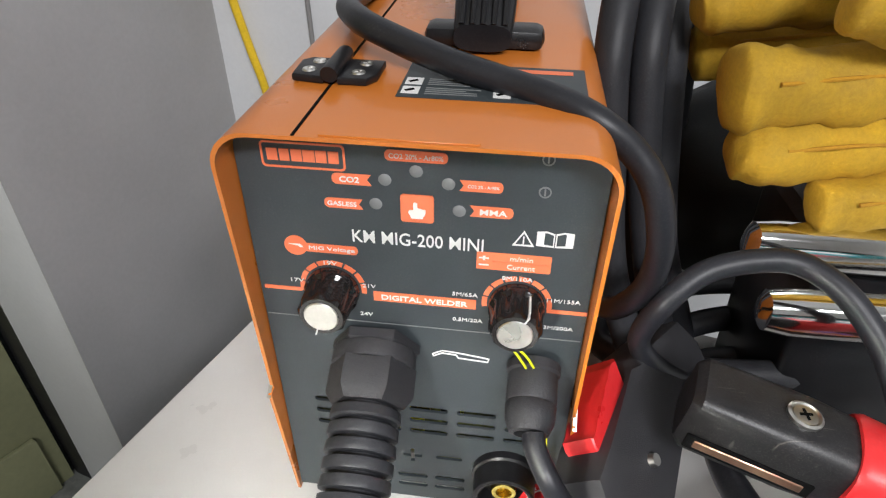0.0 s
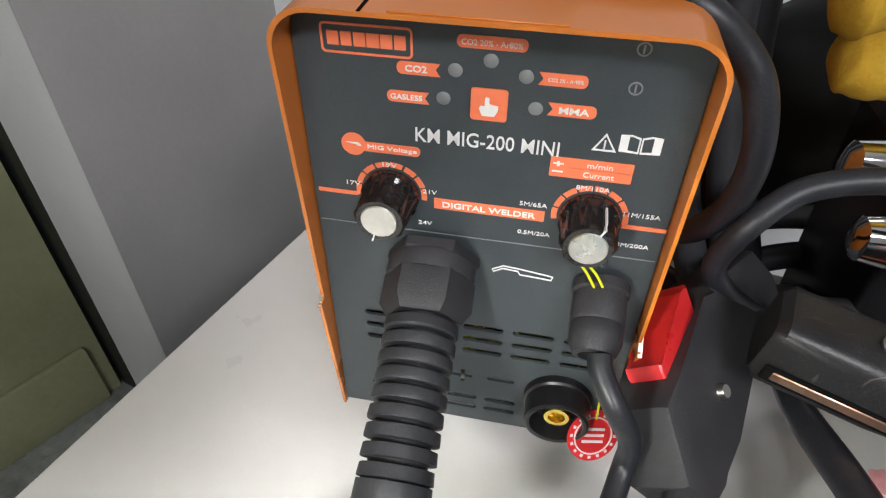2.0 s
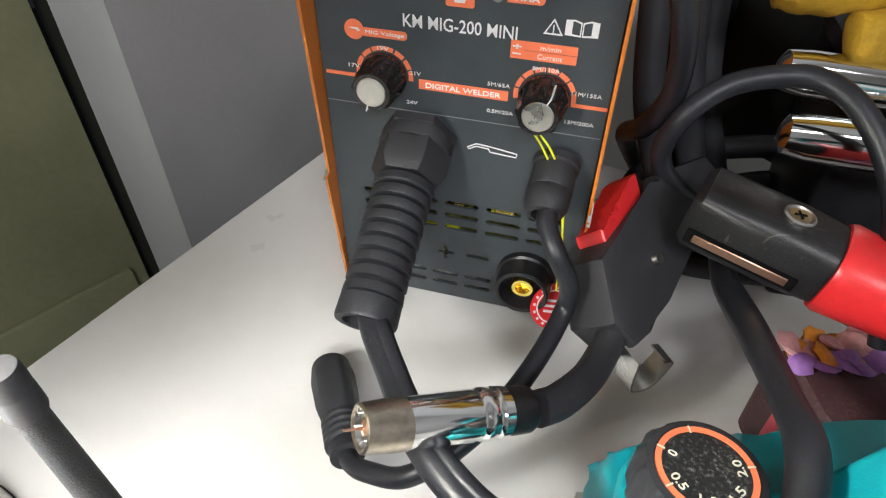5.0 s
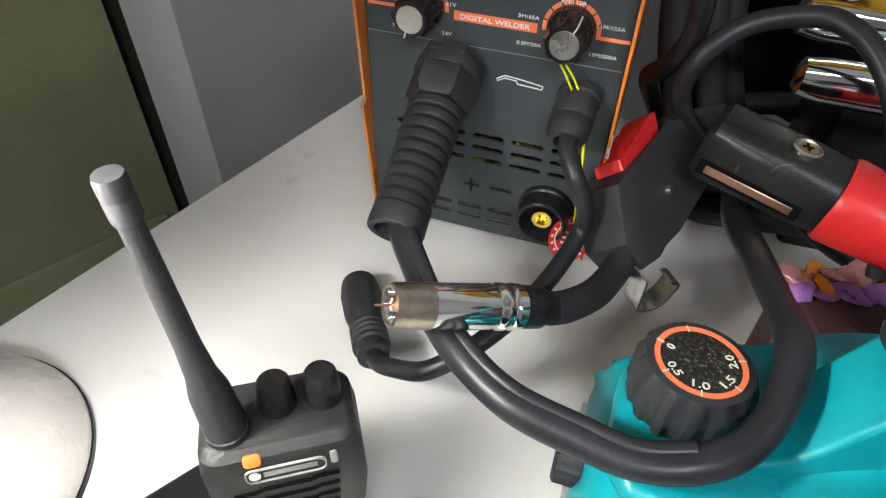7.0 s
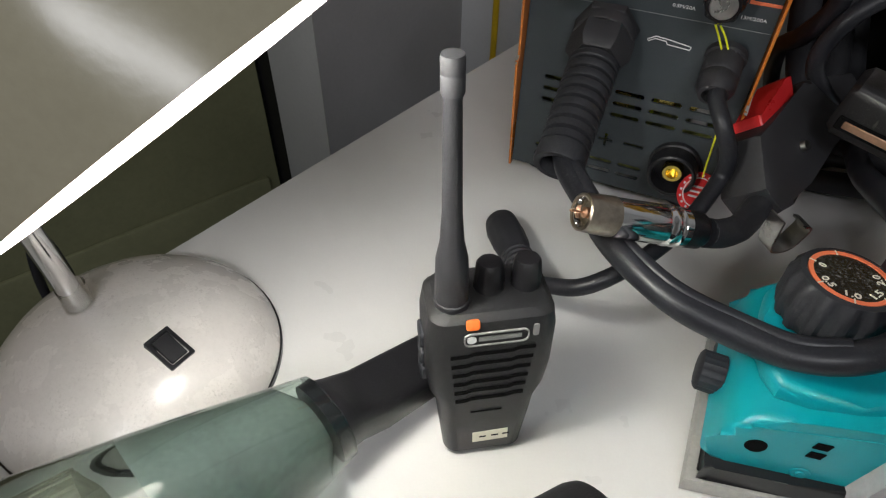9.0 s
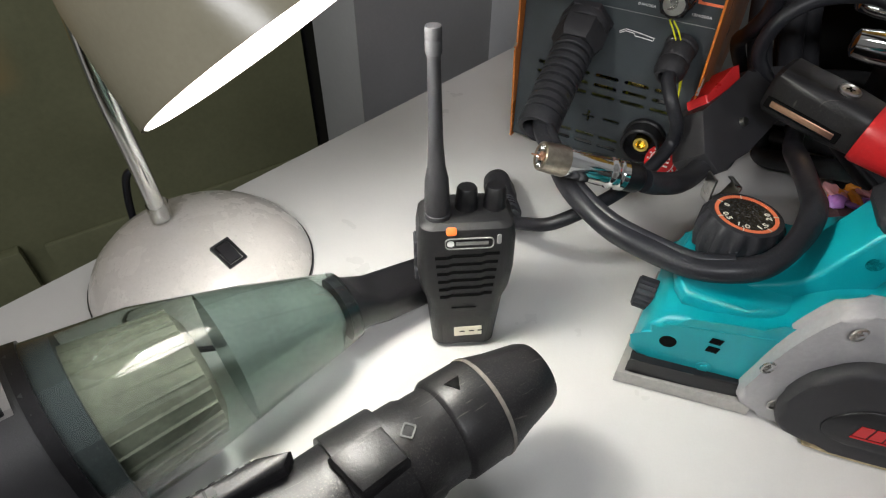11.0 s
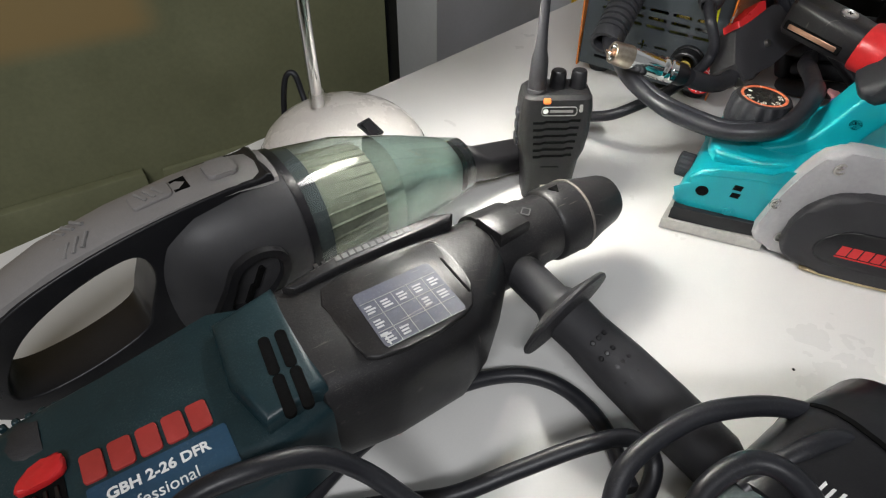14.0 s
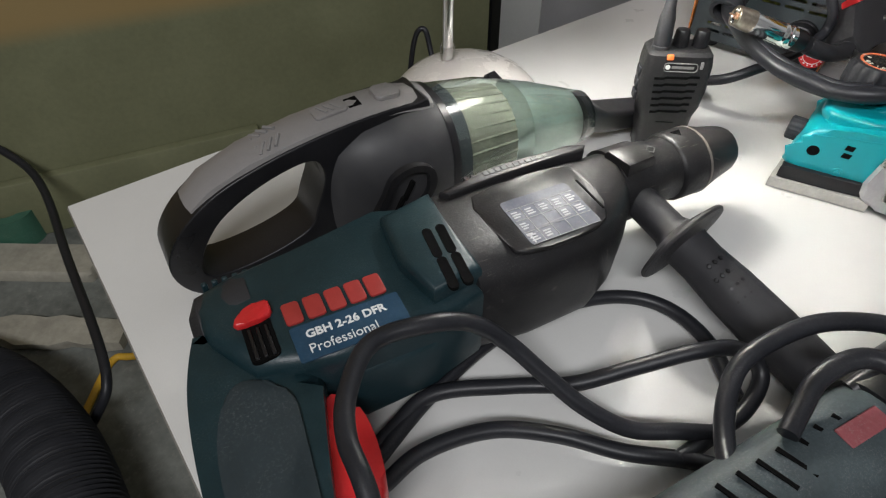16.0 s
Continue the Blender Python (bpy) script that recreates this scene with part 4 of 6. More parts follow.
BODY = part("body", slab([(0.0, 0.0195, -0.0140, 0.0150, 0.007), (0.002, 0.0215, -0.0158, 0.0165, 0.008), (0.030, 0.0240, -0.0168, 0.0175, 0.008), (0.044, 0.0252, -0.0170, 0.0178, 0.008), (0.054, 0.0290, -0.0170, 0.0180, 0.008),
                          (0.070, 0.0308, -0.0172, 0.0180, 0.008), (0.095, 0.0305, -0.0172, 0.0180, 0.008), (0.1045, 0.0290, -0.0162, 0.0178, 0.008), (0.1075, 0.0255, -0.0130, 0.0165, 0.007)]), M_RADIO, RADIO, "dark grey moulded body")
part("battery", slab([(0.001, 0.0205, 0.0150, 0.0230, 0.003), (0.070, 0.0255, 0.0180, 0.0240, 0.003), (0.098, 0.0250, 0.0178, 0.0235, 0.003)]), M_BLACK, RADIO, "black battery pack")
for i in range(6):
    z = 0.0850 - i * 0.0068
    w = 0.0200 - i * 0.0006
    pts = [(-w, z - 0.0012), (-0.012, z - 0.0012), (-0.009, z), (0.009, z), (0.012, z + 0.0012), (w, z + 0.0012)]
    o = [(x, y - 0.0011) for x, y in pts] + [(x, y + 0.0011) for x, y in reversed(pts)]
    part("speaker_slot", move(prism(o, 0, 0.0007), pose(0, -0.0170, 0, 90, 0, 0)), M_DEEP, BODY)
part("brand_plate", move(plate(rounded(-0.0150, 0.0150, -0.0042, 0.0042, 0.003, 4), [rounded(-0.0144, 0.0144, -0.0036, 0.0036, 0.0026, 4)], 0, 0.0010), pose(0.001, -0.0170, 0.0950, 90, 0, 0)), M_GREYPL, BODY, "raised plate outline")
part("brand_dot", move(lathe([(0, 0.0006), (0.0022, 0.0006), (0.0022, 0)], 20), pose(-0.0105, -0.0172, 0.0950, 90, 0, 0)), M_WHITE, BODY)
part("brand_bar", box(-0.0072, 0.0125, -0.0177, -0.0170, 0.0938, 0.0962), M_GREYPL, BODY)
part("talk_button", move(prism(rounded(-0.0032, 0.0032, -0.0026, 0.0026, 0.0016, 4), 0, 0.0012, 0.0004), pose(-0.0100, -0.0158, 0.1035, 62, 0, 0)), mat("orange_key", (0.66, 0.13, 0.02), 0.45), RADIO, "orange emergency key")
part("status_lamp", move(prism(rounded(-0.0014, 0.0014, -0.0034, 0.0034, 0.001, 3), 0, 0.0010, 0.0003), pose(0.0190, -0.0170, 0.0975, 85, 0, 0)), M_GREYPL, RADIO)
part("front_fin", box(-0.009, 0.007, -0.0176, -0.0168, 0.0392, 0.0398), M_DEEP, BODY)
part("name_sticker", move(box(-0.0095, 0.0095, -0.0042, 0.0042, 0, 0.0006), pose(0.0025, -0.0162, 0.0155, 88, -2, 0)), M_PAPER, RADIO, "yellowed paper sticker with dark marks")
for x in (-0.004, 0.0025, 0.0085):
    part("sticker_mark", move(box(x - 0.0018, x + 0.0018, -0.0004, 0.0004, 0.0006, 0.0009), pose(0.0025, -0.0162, 0.0155, 88, -2, 0)), M_DEEP, RADIO)
part("antenna", move(lathe([(0, 0), (0.0082, 0), (0.0082, 0.0055), (0.0076, 0.006), (0.0078, 0.010), (0.0070, 0.030), (0.0052, 0.040), (0.0042, 0.056), (0.0034, 0.108), (0.0038, 0.1095), (0.0040, 0.112), (0.0040, 0.1225), (0.0037, 0.1240), (0, 0.1242)], 20), pose(-0.0175, -0.0040, 0.1055, 2.6, -1.2, 0) @ Matrix.Diagonal((1, 1, 0.965, 1))), M_BLACKROUGH, RADIO, "black whip antenna with grey worn tip")
part("antenna_tip", move(lathe([(0.0041, 0.1100), (0.0043, 0.1108), (0.0043, 0.1170), (0.00415, 0.1174), (0.00415, 0.1180), (0.0043, 0.1184), (0.0043, 0.1230), (0.0039, 0.1245), (0, 0.1248)], 20), pose(-0.0175, -0.0040, 0.1055, 2.6, -1.2, 0) @ Matrix.Diagonal((1, 1, 0.965, 1))), mat("worn_tip", (0.035, 0.035, 0.038), 0.6, vary=0.3, dust=0.3, dustcol=(0.18, 0.18, 0.18)), RADIO, "worn grey tip")
for x in (0.0010, 0.0185):
    part("control_knob", move(lathe([(0, 0), (0.0072, 0), (0.0072, 0.002), (0.0066, 0.004), (0.0070, 0.006), (0.0063, 0.0145), (0.0054, 0.0158), (0, 0.0160)], 48, lambda a, h: 1 + (0.03 * (1 if math.cos(12 * a) > 0 else -1) if 0.005 < h < 0.0142 else 0)), pose(x, 0.0035, 0.1060, -3, 0, 0)), M_BLACK, RADIO)
for z in (0.060, 0.072, 0.084):
    part("side_key", box(-0.0325, -0.0285, -0.006, 0.006, z - 0.0045, z + 0.0045, 0.001, 1), M_RUBBER, RADIO)


# ---- handheld vacuum ----
VAC = thing("handheld_vacuum", spot(-0.0021, -0.0352, 0, 11.65, 1.075) @ pose(-0.1405, -0.354, 0, 0, 0, 57.1), "black and grey handheld vacuum with clear dust cup", "vacuum cleaner")
vo = [(0.004, 0.012), (0.004, 0.104), (-0.010, 0.1120), (-0.045, 0.1130), (-0.090, 0.1085), (-0.130, 0.1000), (-0.160, 0.0885), (-0.184, 0.0700), (-0.1965, 0.0490), (-0.1950, 0.0285), (-0.1820, 0.0120), (-0.155, 0.0035), (-0.100, 0.0012), (-0.045, 0.0035)]
vh = [(-0.177, 0.0310), (-0.173, 0.0490), (-0.157, 0.0695), (-0.132, 0.0840), (-0.104, 0.0925), (-0.086, 0.0915), (-0.082, 0.0750), (-0.091, 0.0520), (-0.100, 0.0360), (-0.130, 0.0265), (-0.163, 0.0240)]


def ring_handle(outline, hole, half):
    o = smooth_outline(outline)
    h = smooth_outline(hole)
    bm = plate(o, [h], -half, half)
    bmesh.ops.recalc_face_normals(bm, faces=bm.faces)
    edges = [e for e in bm.edges if e.is_manifold and e.calc_face_angle(0) > 1.2]
    bmesh.ops.bevel(bm, geom=edges, offset=half * 0.55, segments=4, affect="EDGES", profile=0.5, clamp_overlap=True)
    return move(bm, pose(0, 0, 0, 90, 0, 0))


def smooth_outline(pts, steps=4):
    n = len(pts)
    out_ = []
    for i in range(n):
        a, b, c, d = (Vector(pts[(i + k - 1) % n]) for k in range(4))
        for k in range(steps):
            t = k / steps
            v = 0.5 * (2 * b + (c - a) * t + (2 * a - 5 * b + 4 * c - d) * t * t + (3 * b - a - 3 * c + d) * t ** 3)
            out_.append((v.x, v.y))
    return out_


part("handle_loop", ring_handle(vo, vh, 0.018), M_BLACK, VAC, "black loop handle")
VB = part("motor_housing", loft([(-0.082, 0, 0.044, 0.016, 0.036, 2.6), (-0.070, 0, 0.050, 0.030, 0.046, 2.6), (-0.050, 0, 0.055, 0.0405, 0.0515, 2.5), (-0.020, 0, 0.0565, 0.0435, 0.0540, 2.4), (0.010, 0, 0.0555, 0.0435, 0.0530, 2.4), (0.012, 0, 0.0555, 0.041, 0.050, 2.4)]), mat("charcoal_plastic", (0.036, 0.036, 0.038), 0.48, vary=0.15, grain=1600, bump=0.3, dust=0.3, dustcol=(0.16, 0.16, 0.16), spec=0.45), VAC, "black motor housing")
strip = [(0.006, 0.1098), (-0.020, 0.1142), (-0.050, 0.1150), (-0.090, 0.1122), (-0.130, 0.1050), (-0.160, 0.0938), (-0.1745, 0.0825)]
bm = bmesh.new()
rings = []
for i, (x, z) in enumerate(strip):
    w = 0.0188 - 0.0006 * i
    a = Vector(strip[max(0, i - 1)]) - Vector(strip[min(len(strip) - 1, i + 1)])
    nx, nz = -a.y / a.length, a.x / a.length
    rings.append([bm.verts.new((x - nx * dz, yy * w, z - nz * dz + 0.0022)) for yy, dz in ((-1, 0.0075), (-0.92, 0.0035), (-0.6, 0.001), (0, 0), (0.6, 0.001), (0.92, 0.0035), (1, 0.0075), (0, 0.0085))])
skin(bm, rings)
GRIPS = part("grip_strip", bm, M_GRIP, VAC, "grey top grip strip")
for i in range(12):
    x = -0.105 - i * 0.0052
    z = 0.1120 - 0.0008 * i - 0.00012 * i * i
    for s in (-1, 1):
        part("grip_chevron", tube([(x - 0.004, s * 0.0125, z - 0.0022 - 0.0005 * i), (x + 0.001, s * 0.004, z + 0.0004 - 0.0003 * i)], 0.0012, 6, straight=True), M_GREYPL, GRIPS)
part("power_slider", move(prism(rounded(-0.012, 0.012, -0.0075, 0.0075, 0.003, 4), 0, 0.0026, 0.001), pose(-0.066, 0, 0.1150, 0, -4, 0)), M_GRIP, VAC, "grey sliding switch")
for k in (-1, 0, 1):
    part("slider_rib", move(box(-0.0008, 0.0008, -0.005, 0.005, 0.0024, 0.0034), pose(-0.066 + k * 0.005, 0, 0.1150, 0, -4, 25)), M_GREYPL, VAC)
part("slider_gap", move(box(-0.0045, 0.0045, -0.006, 0.006, 0, 0.0009), pose(-0.0485, 0, 0.1160, 0, -3, 0)), M_DEEP, VAC)
part("release_button", move(prism(rounded(-0.0095, 0.0095, -0.0085, 0.0085, 0.004, 5), 0, 0.0042, 0.0016), pose(-0.024, 0, 0.1148, 0, 4, 0)), M_GRIP, VAC, "grey release button")
for s in (-1, 1):
    part("vent_surround", move(plate(smooth_outline([(0.006, -0.014), (0.020, 0.002), (0.019, 0.017), (0.006, 0.024), (-0.008, 0.020), (-0.016, 0.006), (-0.030, -0.016), (-0.018, -0.014), (-0.008, -0.012)]),
         [smooth_outline([(0.004, -0.010), (0.015, 0.002), (0.0145, 0.015), (0.005, 0.0195), (-0.005, 0.016), (-0.011, 0.005), (-0.015, -0.006), (-0.006, -0.009)])], 0, 0.0035), pose(-0.034, s * 0.0425, 0.056, 90, 0, 0) @ Matrix.Diagonal((1.18, 1.18, 1.5, 1)) if s < 0 else pose(-0.034, 0.0425, 0.056, 90, 0, 0) @ pose(0, 0, -0.0045) @ Matrix.Diagonal((1.18, 1.18, 1.5, 1))), M_BLACK, VB)
    for k, (sx, sz) in enumerate(((-0.038, 0.050), (-0.030, 0.0615))):
        part("vent_slot", move(prism(slot(-0.0085, 0.0085, 0, 0.0034), -0.0012, 0.0012), pose(sx, s * 0.0432, sz, 90, 0, 0) @ pose(0, 0, 0, 0, 0, 62)), M_DEEP, VB)
CUP = part("dust_cup", loft([(0.010, 0, 0.0550, 0.0430, 0.0520, 2.4), (0.060, 0, 0.0520, 0.0395, 0.0475, 2.3), (0.110, 0, 0.0455, 0.0310, 0.0370, 2.2), (0.150, 0, 0.0385, 0.0240, 0.0270, 2.1), (0.166, 0, 0.0360, 0.0210, 0.0230, 2.1), (0.1665, 0, 0.0360, 0.013, 0.014, 2.1)], 40), M_CUP, VAC, "smoky clear plastic dust cup")
CUP.visible_shadow = False
part("cup_ring", loft([(0.008, 0, 0.0553, 0.0440, 0.0535, 2.4), (0.014, 0, 0.0550, 0.0436, 0.0528, 2.4)], 40), M_BLACK, VAC)
FILT = part("filter", loft([(0.012, 0, 0.0550, 0.036, 0.044, 2.2), (0.030, 0, 0.0540, 0.034, 0.041, 2.2), (0.074, 0, 0.0515, 0.0305, 0.0355, 2.1), (0.078, 0, 0.0515, 0.022, 0.026, 2.1)], 40), M_FILTER, VAC, "dusty pleated filter inside the cup")
for i in range(26):
    a = 2 * math.pi * i / 26
    part("pleat", tube([(0.026, 0.0342 * math.cos(a), 0.054 + 0.0415 * math.sin(a)), (0.074, 0.0308 * math.cos(a), 0.0515 + 0.0358 * math.sin(a))], 0.0013, 5, straight=True), M_FILTER, FILT)
part("filter_band", loft([(0.009, 0, 0.0550, 0.0415, 0.0505, 2.3), (0.026, 0, 0.0545, 0.0405, 0.0490, 2.3)], 40), mat("dusty_dark_band", (0.035, 0.042, 0.045), 0.8, dust=0.5, dustcol=(0.16, 0.18, 0.17)), VAC)
part("dust_film", loft([(0.0900, 0, 0.0480, 0.0325, 0.0388, 2.2), (0.1012, 0, 0.0465, 0.0300, 0.0362, 2.2), (0.108, 0, 0.0455, 0.0298, 0.0355, 2.2), (0.125, 0, 0.0425, 0.0275, 0.0315, 2.2), (0.150, 0, 0.0385, 0.0225, 0.0250, 2.1), (0.158, 0, 0.0372, 0.012, 0.013, 2.1)], 40, caps=False), glass_mat("dust_film_on_plastic", (0.30, 0.36, 0.33), 0.40, 0.72), VAC, "grey dust caught in the cup tip")
CRV = part("crevice_tool", loft([(0.160, 0, 0.0355, 0.0170, 0.0190, 2.4), (0.168, 0, 0.0350, 0.0168, 0.0185, 2.6), (0.174, 0, 0.0330, 0.0158, 0.0145, 3.5), (0.188, -0.001, 0.0275, 0.0158, 0.0105, 6), (0.240, -0.003, 0.0175, 0.0150, 0.0085, 7), (0.266, -0.004, 0.0125, 0.0142, 0.0070, 7), (0.268, -0.004, 0.012, 0.0135, 0.0060, 7)], 32), M_BLACK, VAC, "black crevice nozzle")


# ---- rotary hammer ----
DRILL = thing("rotary_hammer", spot(-0.0084, -0.0309, 0, 11.67, 1.068) @ pose(-0.168, -0.569, 0, 0, 0, 52.5), "used blue-green and black rotary hammer lying on its side", "power drill")
cx_ = 0.060
chm = pose(0.270, 0.0, cx_ - 0.002, 0, 90, 0)
CH = part("chuck", move(lathe([(0, 0.1255), (0.0110, 0.1255), (0.0120, 0.1305), (0.0165, 0.1310), (0.0185, 0.1270), (0.0222, 0.110), (0.0262, 0.0965), (0.0262, 0.074), (0.0250, 0.072), (0.0238, 0.0712), (0.0238, 0.060), (0.0252, 0.0565), (0.0252, 0.044), (0.0232, 0.0425), (0.0232, 0.030), (0.0250, 0.0285), (0.0250, 0.0), (0, 0)], 44), chm), M_DRILLBLK, DRILL, "black locking chuck")
part("chuck_ring", move(lathe([(0.0235, 0.0985), (0.0264, 0.0965), (0.0266, 0.0945), (0.024, 0.094)], 44), chm), mat("worn_ring", (0.15, 0.135, 0.12), 0.6, vary=0.3), CH, "pale worn ring")
part("chuck_mark", move(prism([(-0.004, 0), (0.004, 0), (0, 0.007)], 0, 0.0006), pose(0.350, 0.004, cx_ + 0.0236, 0, 0, -60)), M_DEEP, CH)
part("lock_mark", move(plate(rounded(-0.003, 0.003, -0.004, 0.003, 0.0008, 3), [rounded(-0.0022, 0.0022, -0.0032, 0.0022, 0.0006, 3)], 0, 0.0006), pose(0.322, -0.002, cx_ + 0.0230, 0, 0, -50)), M_WORNINK, CH)
# gear housing, lying with its flat side up
GH = part("gear_housing", loft([(0.150, -0.018, 0.0470, 0.040, 0.0400, 4), (0.153, -0.018, 0.0470, 0.044, 0.0425, 4), (0.190, -0.019, 0.0465, 0.0475, 0.0425, 4), (0.235, -0.018, 0.0465, 0.0470, 0.0425, 3.8), (0.258, -0.014, 0.0470, 0.0410, 0.0410, 3.2), (0.276, -0.008, 0.0500, 0.0330, 0.0350, 2.6), (0.288, -0.002, 0.0550, 0.0275, 0.0290, 2.2)], 48), M_DRILLBLK, DRILL, "scuffed black gear housing")
part("side_plate", prism(smooth_outline([(0.178, 0.002), (0.242, 0.004), (0.254, -0.006), (0.252, -0.040), (0.236, -0.057), (0.184, -0.057), (0.178, -0.040)], 3), 0.0860, 0.0895, 0.0015), M_DRILLBLK, GH)
part("top_rail", prism([(0.160, 0.012), (0.205, 0.019), (0.262, 0.019), (0.275, 0.014), (0.270, 0.009), (0.205, 0.010), (0.165, 0.006)], 0.080, 0.0925, 0.002), M_DRILLBLK, GH, "raised ribbed rail")
for i in range(16):
    part("rail_tooth", box(0.182 + i * 0.005, 0.1848 + i * 0.005, 0.0165, 0.0200, 0.078, 0.0905), M_DRILLBLK, GH)
for i in range(11):
    part("brand_block", move(box(-0.0017, 0.0017, -0.0020, 0.0020, 0, 0.0005), pose(0.196 + i * 0.0046, 0.0150, 0.0924)), M_WORNINK, GH)
RL = part("rating_label", prism(rounded(0.190, 0.240, -0.0545, -0.0130, 0.003, 4), 0.0893, 0.0899), M_LABEL, DRILL, "scratched blue-grey instruction label")
for i in range(1, 5):
    part("label_rule", box(0.190 + i * 0.010 - 0.0002, 0.190 + i * 0.010 + 0.0002, -0.054, -0.0215, 0.0899, 0.0901), M_GREYPRINT, RL)
for i in range(0, 4):
    part("label_rule", box(0.191, 0.239, -0.0545 + i * 0.0108, -0.0541 + i * 0.0108, 0.0899, 0.0901), M_GREYPRINT, RL)
for (ix, iy) in ((0, 2), (1, 2), (2, 2), (3, 2), (4, 2), (0, 1), (3, 1), (4, 1), (0, 0), (1, 0)):
    x, y = 0.195 + ix * 0.010, -0.0488 + iy * 0.0108
    for j in range(3):
        part("label_mark", box(x - 0.0030, x + random.uniform(0.001, 0.003), y - 0.003 + j * 0.0022, y - 0.0018 + j * 0.0022, 0.0899, 0.0901), M_LABELINK, RL)
part("label_mark", box(0.1928, 0.1938, -0.0535, -0.0455, 0.0899, 0.0902), M_LABELINK, RL)
part("label_mark", box(0.1910, 0.1955, -0.0470, -0.0450, 0.0899, 0.0902), M_LABELINK, RL)
part("housing_groove", box(0.2475, 0.2492, -0.045, -0.014, 0.0893, 0.0899, 0.0003, 1), M_DEEP, GH)
# motor housing
mo = [(0.004, 0.008), (0.020, 0.014), (0.060, 0.014), (0.120, 0.016), (0.154, 0.024), (0.154, -0.062), (0.120, -0.071), (0.060, -0.072), (0.020, -0.060), (0.002, -0.030), (-0.002, -0.008)]
MH = part("motor_housing", prism(mo, 0.010, 0.0800, 0.010, 4), M_BLUE, DRILL, "dusty dark blue-green motor housing")
part("vent_block", prism([(0.118, 0.010), (0.1555, 0.0185), (0.1555, -0.056), (0.122, -0.062), (0.114, -0.030)], 0.060, 0.0905, 0.005, 3), M_BLUE, MH)
for r_ in range(2):
    for c_ in range(2):
        part("vent_slot", prism(slot(-0.0128, 0.0128, 0, 0.0060), 0.0885, 0.0909), M_DEEP, MH, "", pose(0.1370 + c_ * 0.0090 - r_ * 0.002, -0.0270 - r_ * 0.0255, 0, 0, 0, 84))
part("back_cap", loft([(-0.006, -0.006, 0.046, 0.012, 0.022, 2.4), (0.0, -0.005, 0.046, 0.020, 0.031, 2.6), (0.022, -0.004, 0.046, 0.022, 0.0355, 3), (0.030, -0.004, 0.046, 0.0215, 0.035, 3)]), M_BLACKROUGH, DRILL, "black rubber end cap")
for i in range(8):
    part("cap_rib", box(0.006 + i * 0.006, 0.0095 + i * 0.006, 0.0115, 0.0150, 0.060, 0.0770, 0.0008, 1), M_BLUE, MH)
for i, (ch_w, x) in enumerate(((0.0100, 0.048), (0.0105, 0.0605), (0.0100, 0.0728), (0.0100, 0.0848), (0.0100, 0.0965))):
    part("brand_block", prism(rounded(x - ch_w / 2, x + ch_w / 2, -0.0425, -0.0265, 0.0020, 3), 0.0795, 0.0815, 0.0005), M_REDTEXT, MH, "raised red brand shape")
PLT = part("model_plate", prism(rounded(0.043, 0.106, -0.0690, -0.0445, 0.0015, 3), 0.0798, 0.0806), mat("blue_plate", (0.015, 0.055, 0.105), 0.4, dust=0.2), DRILL, "blue model plate")
part("plate_lettering", move(words("GBH 2-26 DFR", 0.046, 0.0058, 0.03, 0.0003), pose(0.0735, -0.0520, 0.0806)), M_WHITE, PLT, "white lettering")
part("plate_lettering", move(words("Professional", 0.038, 0.0062, 0.0, 0.0003), pose(0.0690, -0.0620, 0.0806)), M_WHITE, PLT, "white lettering")
part("direction_slot", prism(rounded(0.020, 0.036, -0.058, -0.026, 0.003, 3), 0.0775, 0.0806), M_DEEP, DRILL, "dark switch recess")
for i in range(3):
    part("slot_rib", box(0.0225 + i * 0.0045, 0.0245 + i * 0.0045, -0.057, -0.036, 0.080, 0.0818, 0.0004, 1), M_BLACK, DRILL)
part("direction_lever", prism(smooth_outline([(0.018, -0.033), (0.020, -0.025), (0.034, -0.020), (0.038, -0.023), (0.036, -0.032)], 3), 0.079, 0.0845, 0.002), M_RED, DRILL, "red switching lever")
# rear handle
ho = [(0.000, -0.010), (0.014, -0.026), (0.050, -0.062), (0.048, -0.085), (0.042, -0.110), (0.034, -0.150), (0.032, -0.195), (0.024, -0.205), (-0.004, -0.205), (-0.014, -0.170), (-0.018, -0.110), (-0.016, -0.060), (-0.008, -0.024)]
part("rear_handle", prism(smooth_outline(ho, 4), 0.018, 0.070, 0.014, 4), M_BLUE, DRILL, "dark blue-green pistol grip")
part("grip_inlay", prism(smooth_outline([(0.002, -0.066), (0.016, -0.060), (0.032, -0.074), (0.034, -0.095), (0.024, -0.180), (0.004, -0.190), (-0.006, -0.150), (-0.008, -0.100)], 4), 0.0695, 0.0725, 0.0014), mat("soft_grip", (0.018, 0.030, 0.036), 0.6, dust=0.2), DRILL, "dark soft grip inlay")
part("trigger", prism(smooth_outline([(0.042, -0.078), (0.056, -0.080), (0.064, -0.092), (0.065, -0.116), (0.058, -0.142), (0.036, -0.145), (0.032, -0.115)], 4), 0.030, 0.058, 0.006, 3), M_RED, DRILL, "red trigger")
part("lower_housing", prism([(0.060, -0.050), (0.142, -0.048), (0.150, -0.060), (0.118, -0.072), (0.072, -0.074), (0.056, -0.066)], 0.012, 0.060, 0.006, 3), M_BLUE, DRILL)
